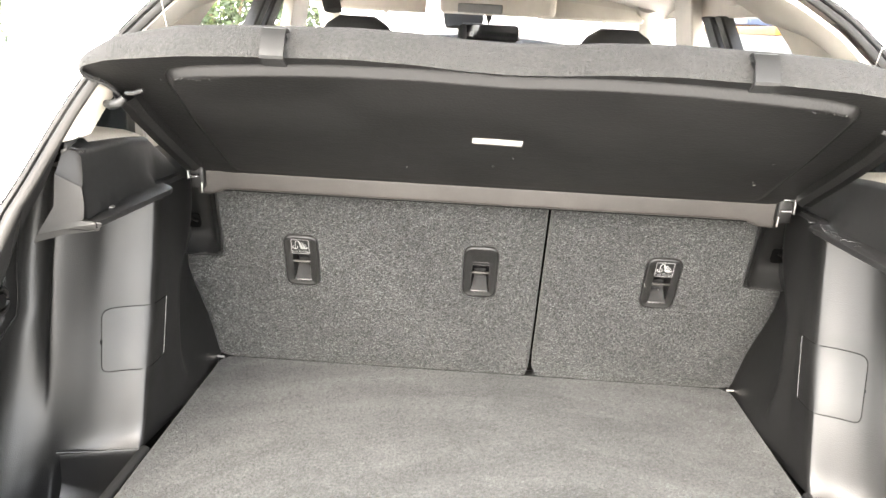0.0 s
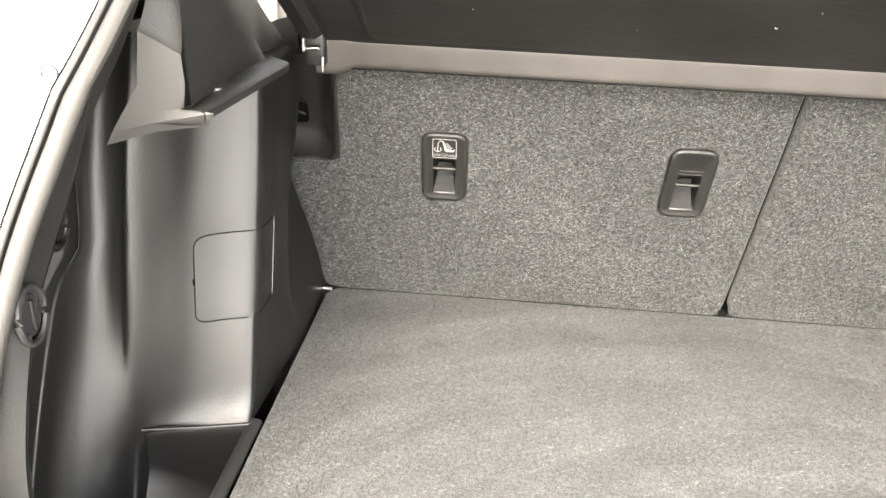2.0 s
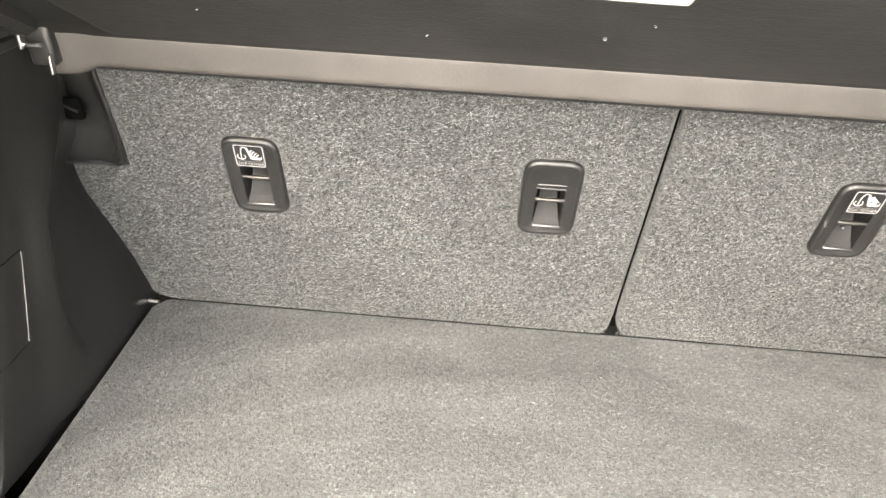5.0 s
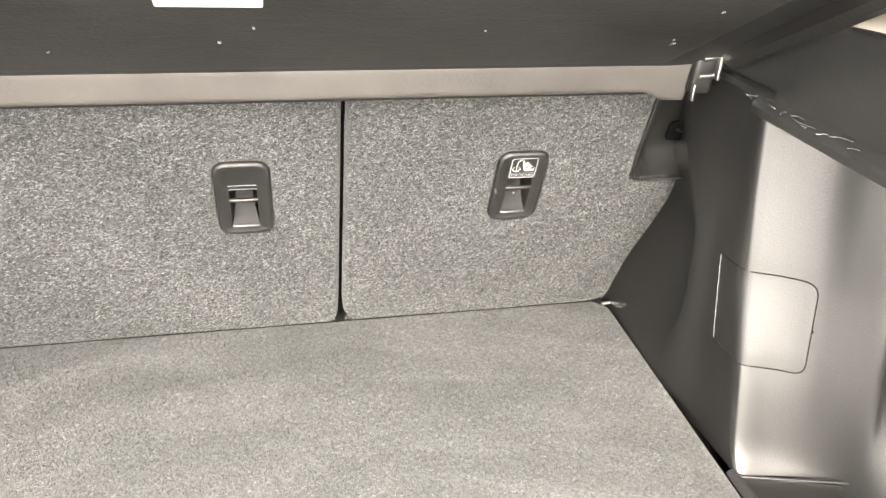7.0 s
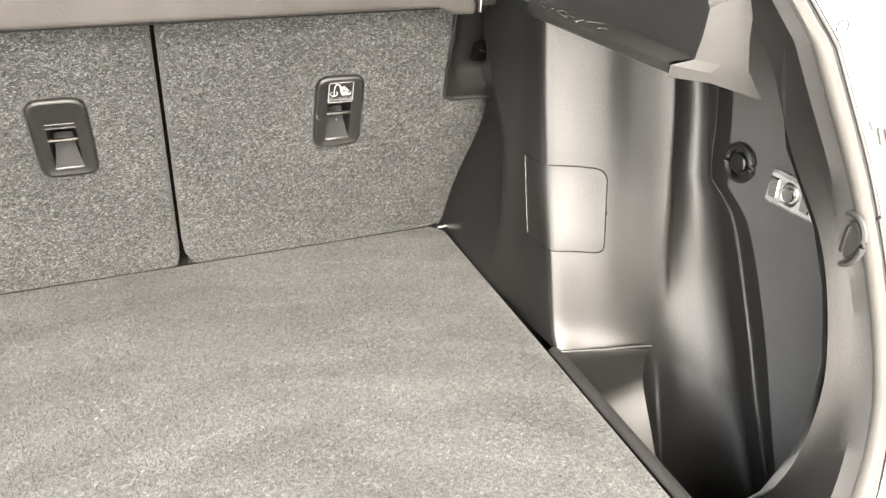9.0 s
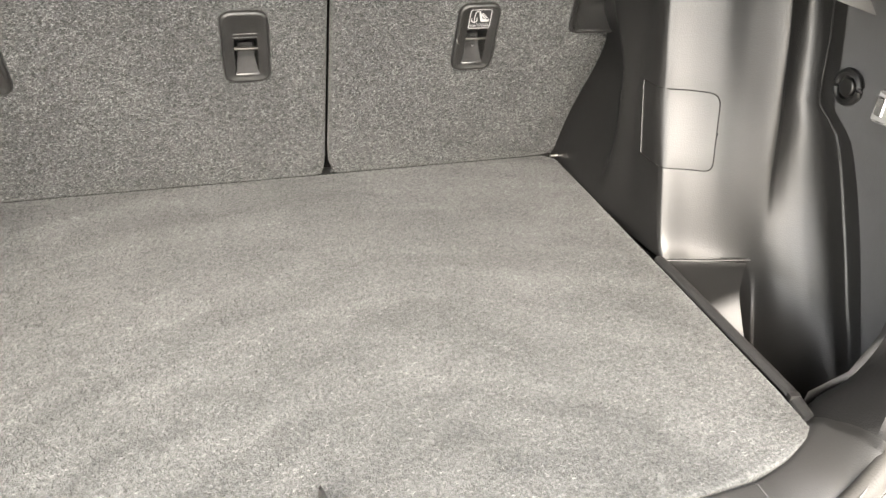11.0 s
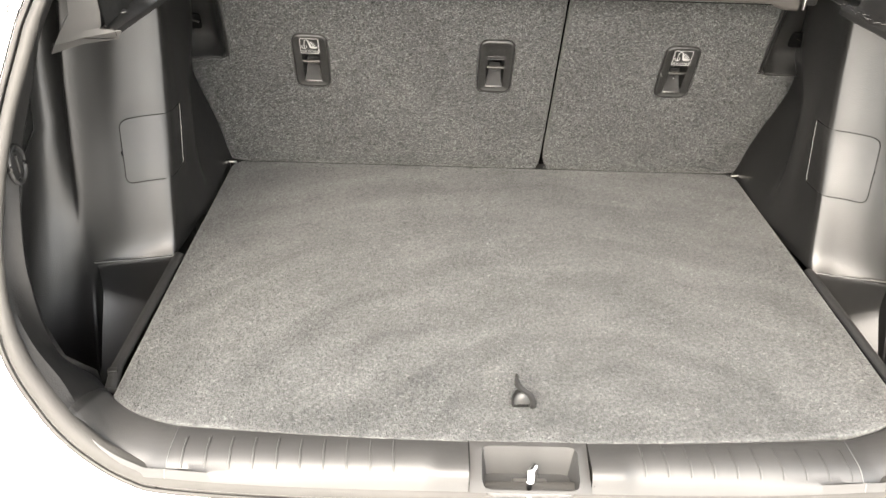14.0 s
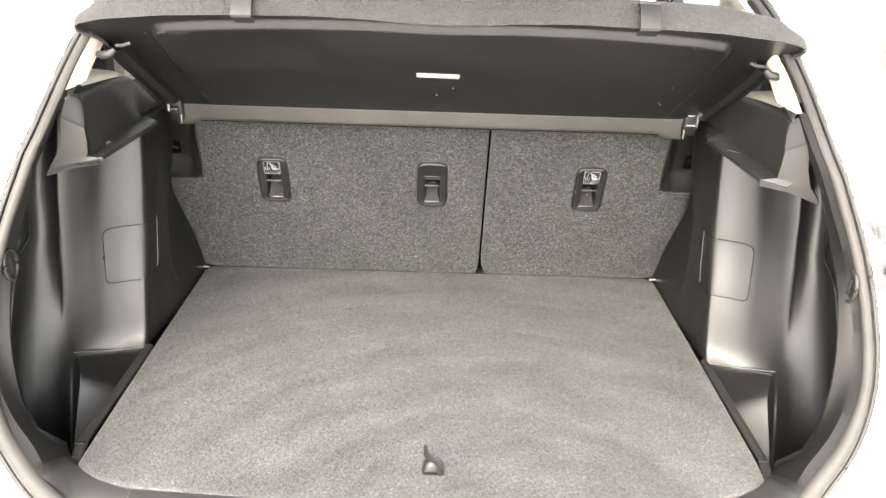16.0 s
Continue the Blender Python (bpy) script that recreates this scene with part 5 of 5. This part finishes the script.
for s in (1, -1):
    hx = -0.456 if s < 0 else 0.456
    hinge = part("hinge", block(None, -0.011, -0.006, -0.024, 0.012, 0.012, 0.026, 0.003, pose(hx, -0.178, 1.099, 8)), RECESS, shelf, "black hinge with bright pins")
    part("pin", tube([(hx - 0.008, -0.188, 1.113), (hx + 0.008, -0.188, 1.114)], 0.0034, 10), CHROME, hinge)
    part("pin", tube([(hx - 0.009, -0.188, 1.095), (hx + 0.007, -0.188, 1.096)], 0.0026, 10), CHROME, hinge)
    part("hinge_plate", block(None, -0.0014, -0.004, -0.012, 0.0014, 0.004, 0.012, 0.0006, pose(hx + s * 0.010, -0.189, 1.104)), METAL, hinge)
    part("hinge_plate", block(None, -0.0012, -0.003, -0.010, 0.0012, 0.003, 0.006, 0.0005, pose(hx - s * 0.010, -0.185, 1.080)), METAL, hinge)
# grey clips on the free edge
for x in (-0.238, 0.266):
    base = shelf_pt(x, -0.528, 0.0)
    outer = [(-0.001, -0.0065), (0.0165, -0.0062), (0.0195, -0.0040), (0.0207, 0.0185), (0.0185, 0.0270), (0.0130, 0.0308), (0.0060, 0.0320), (-0.004, 0.0315)]
    core = [(-0.004, 0.0290), (0.0060, 0.0293), (0.0115, 0.0283), (0.0160, 0.0252), (0.0180, 0.0180), (0.0168, -0.0015), (0.0150, -0.0036), (-0.001, -0.0042)]
    prof = outer + core
    at = lambda sx, a, b: base + Vector((sx, 0, 0)) + SH_UP * a - SH_OUT * b
    bm = loft([[at(sx, a, b) for a, b in prof] for sx in (-0.0125, 0.0125)], closed_v=True)
    bm.verts.ensure_lookup_table()
    for row in (0, 1):
        for q in range(7):
            k = row * 16
            bm.faces.new([bm.verts[k + i] for i in (q, q + 1, 14 - q, 15 - q)])
    clip = part("edge_clip", bm, CLIP, shelf, "grey plastic edge clip", sharp=24)
    web = [(0.0010, 0.0285), (0.0030, 0.0285), (0.0175, 0.0100), (0.0165, 0.0080)]
    bm = loft([[at(sx, a, b) for a, b in web] for sx in (-0.0118, 0.0118)], closed_v=True)
    bm.verts.ensure_lookup_table()
    for row in (0, 1):
        bm.faces.new([bm.verts[row * 4 + i] for i in range(4)])
    part("clip_web", bm, CLIP, clip)
# paper label with print too small to read
fr = Matrix.Identity(4)
fr.col[0], fr.col[1], fr.col[2] = (-1, 0, 0, 0), (*SH_UP, 0), (*SH_OUT, 0)
fr.col[3] = (*shelf_pt(0.0055, -0.351, 0.0002), 1)
fr = fr @ pose(0, 0, 0, 0, 0, 1.5)
lab = part("paper_label", plate(rounded(rect(-0.0325, -0.0090, 0.0325, 0.0090), 0.0012, 2), fr, [(0, 0), (0, 0.0005)]), PAPER, shelf, "small white paper label")
for k in range(16):
    part("print_bar", plate(rect(-0.008 + k * 0.0019 - 0.006, 0.0010, -0.008 + k * 0.0019 - 0.0048, 0.0034), fr, [(0, 0.0005), (0, 0.0007)]), GREYPRINT, lab)
part("print_bar", plate(rect(-0.0255, -0.0046, -0.0215, -0.0010), fr, [(0, 0.0005), (0, 0.0007)]), GREYPRINT, lab)
# wear specks on the pressed corner
rs = random.Random(7)
bm = bmesh.new()
for s, n in ((1, 12), (-1, 14)):
    for k in range(n):
        x = MID + s * (0.335 + 0.0045 * k + rs.uniform(-0.003, 0.003))
        y = -0.478 + 0.00005 * k * k + rs.uniform(-0.003, 0.003)
        block(bm, -0.0016 * rs.uniform(0.2, 1.0), -0.0006, -0.0002, 0.0016 * rs.uniform(0.2, 1.0), 0.0006, 0.0004, 0.0002, Matrix.Translation(shelf_pt(x, y, 0.0004)) @ Euler((rs.uniform(0.3, 0.6), 0, rs.uniform(0, 3))).to_matrix().to_4x4(), 1)
for x, y, r in ((0.004, -0.267, 0.0014), (0.378, -0.250, 0.0016), (0.372, -0.262, 0.0008), (0.03, -0.30, 0.0008), (-0.28, -0.27, 0.0009), (-0.12, -0.245, 0.0008), (0.20, -0.29, 0.0007), (0.37, -0.33, 0.0012), (-0.36, -0.30, 0.0008)):
    block(bm, -r, -r * 1.6, -0.0002, r, r * 1.6, 0.0005, 0.0002, Matrix.Translation(shelf_pt(x, y, 0.0004)) @ Euler((0.5, 0, x * 9)).to_matrix().to_4x4(), 1)
part("worn_specks", bm, SCUFF, shelf, kind="stuff")
# strings up to the tailgate
for s in (1, -1):
    a = shelf_pt(0.406, -0.472, -0.030) if s > 0 else shelf_pt(-0.370, -0.489, -0.030)
    st = thing("shelf_string", "thin white string that holds up the shelf", "string", "shelf strings")
    part("cord", tube([a, a + Vector((s * 0.006, -0.01, 0.06)), a + Vector((s * 0.022, -0.03, 0.22))], 0.0005, 6), PAPER, st)
    part("knot", tube([a + Vector((-0.009, 0.003, 0.001)), a + Vector((-0.003, 0, 0.004)), a + Vector((0.004, 0, 0.004))], [0.0012, 0.0022, 0.001], 8), WHITE, st)


# ---- yard round the car ----
def shrub(x, y, r, h, seed):
    rng = random.Random(seed)
    t = thing("hedge_shrub", "leafy green shrub at the edge of the yard", "shrub", "shrubs")
    bm = bmesh.new()
    for k in range(5):
        a = rng.uniform(0, 6.28)
        tube([(x, y, 0), (x + 0.2 * r * math.cos(a), y + 0.2 * r * math.sin(a), h * 0.4), (x + 0.5 * r * math.cos(a), y + 0.5 * r * math.sin(a), h * 0.8)], [0.05, 0.035, 0.012], 6, bm=bm)
    part("trunk", bm, BARK, t)
    vs, fs = [], []
    for k in range(5200):
        while True:
            p = Vector((rng.uniform(-1, 1), rng.uniform(-1, 1), rng.uniform(-1, 1)))
            if 0.45 < p.length < 1:
                break
        lump = 0.75 + 0.45 * noise.noise(p * 2.2 + Vector((seed, 0, 0)))
        c = Vector((x + p.x * r * lump, y + p.y * r * lump, h * 0.55 + p.z * h * 0.5 * lump))
        q = Euler((rng.uniform(0, 6), rng.uniform(0, 6), rng.uniform(0, 6))).to_matrix()
        sz = rng.uniform(0.035, 0.075)
        b = len(vs)
        vs += [tuple(c + q @ Vector(v) * sz) for v in ((0, -1, 0), (0.5, 0, 0.1), (0, 1, 0), (-0.5, 0, 0.1))]
        fs.append((b, b + 1, b + 2, b + 3))
    me = bpy.data.meshes.new("crown")
    me.from_pydata(vs, [], fs)
    me.materials.append(LEAF)
    ob = new("crown", me)
    ob.parent = t


for k, (x, y, r, h) in enumerate(((-6.8, 8.0, 1.6, 2.9), (-5.6, 10.0, 1.5, 3.0), (-4.2, 11.5, 1.4, 2.8), (-8.5, 9.5, 1.7, 3.2), (-2.6, 13.0, 1.6, 2.7), (-9.8, 12.0, 2.0, 3.4))):
    shrub(x, y, r, h, 11 + k)

# a parked grey van body with an orange band beside the car
van = thing("parked_van", "pale green-grey parked van with an orange band", "van")
part("body", block(None, 3.2, 4.6, 0.35, 5.2, 10.6, 1.380, 0.02), SILVER, van)
part("band", block(None, 3.18, 7.50, 1.378, 5.2, 10.65, 1.475, 0.02), ORANGE, van, "orange band")
part("roof", block(None, 3.25, 8.68, 1.477, 5.1, 10.5, 2.0, 0.05), BLUE, van, "blue upper body")
for y in (5.6, 9.5):
    part("wheel", disc(pose(3.19, y, 0.36, 0, 90, 0), 0.35, 0.2, 28), TYRE, van)


def parked_car(x, y, rz):
    """A white car standing across the yard."""
    t = thing("parked_car", "white car parked across the yard", "car")
    m = pose(x, y, 0, 0, 0, rz)
    prof = [(-2.1, 0.32), (-2.15, 0.6), (-2.05, 0.85), (-1.2, 0.98), (-0.5, 1.42), (1.2, 1.45), (1.95, 0.98), (2.1, 0.8), (2.1, 0.35)]
    rows = [[m @ Vector((a, w * (1 - 0.12 * max(0, b - 0.95) * 2), b)) for a, b in prof] for w in (-0.85, -0.8, 0.8, 0.85)]
    bm = loft(rows)
    part("body", bm, PAINT, t)
    for sy in (-0.86, 0.86):
        part("side_window", plate(rounded([(-0.95, 1.0), (1.5, 1.0), (1.05, 1.36), (-0.45, 1.36)], 0.05), lambda a, b, h, q=sy: m @ Vector((a, q * 0.965 + (0.004 if q > 0 else -0.004), b)), [(0, 0), (0.01, 0)]), TINT, t)
        for ax in (-1.3, 1.35):
            w = part("wheel", disc(m @ pose(ax, sy - 0.1 if sy > 0 else sy - 0.1, 0.32, -90, 0, 0), 0.32, 0.2, 28), TYRE, t)
            part("rim", disc(m @ pose(ax, sy * 1.0 + (0.105 if sy > 0 else -0.115), 0.32, -90, 0, 0), 0.2, 0.01, 20), CHROME, w)


parked_car(9.6, 13.7, 8)


# ---- loose fibres of the felts ----
def inside(poly, x, y):
    """Which points lie in the polygon."""
    hit = np.zeros(len(x), bool)
    n = len(poly)
    for k in range(n):
        (xa, ya), (xb, yb) = poly[k], poly[(k + 1) % n]
        if ya != yb:
            hit ^= ((ya > y) != (yb > y)) & (x < (xb - xa) * (y - ya) / (yb - ya) + xa)
    return hit


def fibres(name, parent, material, m, x, y, rng, length, width, lift, lean, depth=0.0):
    """Short flat fibres on a plane, at the points x, y of the frame m. lean: how much they lie along its x."""
    n = len(x)
    a = rng.normal(0, lean, n) + np.where(rng.random(n) < 0.5, 0, math.pi)
    ln = length * rng.uniform(0.5, 1.3, n)
    dx, dy = np.cos(a) * ln, np.sin(a) * ln
    wx, wy = -np.sin(a) * width * rng.uniform(0.6, 1.3, n), np.cos(a) * width * rng.uniform(0.6, 1.3, n)
    h = lift * rng.uniform(0.15, 1.0, n)
    z = np.full(n, 0.0002) + depth
    pts = np.empty((n, 3, 3))
    pts[:, 0] = np.stack((x - wx, y - wy, z), 1)
    pts[:, 1] = np.stack((x + wx, y + wy, z + h * 0.4), 1)
    pts[:, 2] = np.stack((x + dx, y + dy, z + h), 1)
    r = np.array([list(q) for q in m])
    pts = pts.reshape(-1, 3) @ r[:3, :3].T + r[:3, 3]
    me = bpy.data.meshes.new(name)
    me.vertices.add(n * 3)
    me.vertices.foreach_set("co", pts.ravel())
    me.loops.add(n * 3)
    me.loops.foreach_set("vertex_index", np.arange(n * 3))
    me.polygons.add(n)
    me.polygons.foreach_set("loop_start", np.arange(n) * 3)
    me.polygons.foreach_set("loop_total", np.full(n, 3))
    me.update()
    me.validate()
    me.materials.append(material)
    ob = new(name, me)
    ob.parent = parent
    return tagged(ob, kind="stuff")


def fibre_mat(name, stops, patches):
    m = mat(name, (0.1, 0.1, 0.1), 0.9, spec=0.2)
    ge = node(m, "NewGeometry")
    col = ramp_of(m, ge.outputs["Random Per Island"], [(a, (c[0] * 0.99, c[1] * 1.004, c[2] * 0.985)) for a, c in stops])
    nap = swept(m, patches)
    wire(m, mixed(m, col, nap, 1.0, "MULTIPLY"), bsdf(m).inputs["Base Color"])
    return m


rng = np.random.default_rng(5)
FLOOR_FIBRE = fibre_mat("floor_fibre", [(0.0, g(0.0165)), (0.55, g(0.0315)), (0.85, g(0.050)), (1.0, g(0.092))], 0.33)
SEAT_FIBRE = fibre_mat("seat_fibre", [(0.0, g(0.0034)), (0.45, g(0.0130)), (0.75, g(0.039)), (1.0, g(0.105))], 0.14)
x, y = rng.uniform(-0.49, 0.49, 150000), rng.uniform(-0.718, 0.008, 150000)
ok = inside([(p[0] * 0.990, (p[1] + 0.35) * 0.986 - 0.35) for p in FLOOR], x, y)
fibres("carpet_nap", floor_board, FLOOR_FIBRE, Matrix.Translation((0, 0, Z0)), x[ok], y[ok], rng, 0.0042, 0.0004, 0.0022, 2.0)
vz = lambda z: (z - Z0) * K
for own, s, inner, holes in ((seat_l, -1, 0.1052, (-0.3135, 0.0)), (seat_r, 1, 0.1100, (0.3125,))):
    xa, xb = (-0.526, 0.1000) if s < 0 else (0.1155, 0.526)
    n = int(250000 * (xb - xa))
    x, y = rng.uniform(xa, xb, n), rng.uniform(0.004, vz(1.075), n)
    edge = [(seat_edge(s, 0.70 + 0.01 * k) - 0.004, vz(0.70 + 0.01 * k)) for k in range(24)] + [(0.447, vz(0.935)), (0.443, vz(1.075))]
    zone = [(inner - s * -0.005, 0.0)] + [(s * a, b) for a, b in edge] + [(inner - s * -0.005, vz(1.075))]
    ok = inside(zone, x, y)
    for xc in holes:
        ok &= ~((abs(x - xc) < 0.032) & (abs(y - vz(0.9315)) < 0.056))
    fibres("felt_nap", own, SEAT_FIBRE, SF, x[ok], y[ok], rng, 0.0036, 0.00042, 0.0016, 0.7, felt_depth(s, x[ok], y[ok], inner))
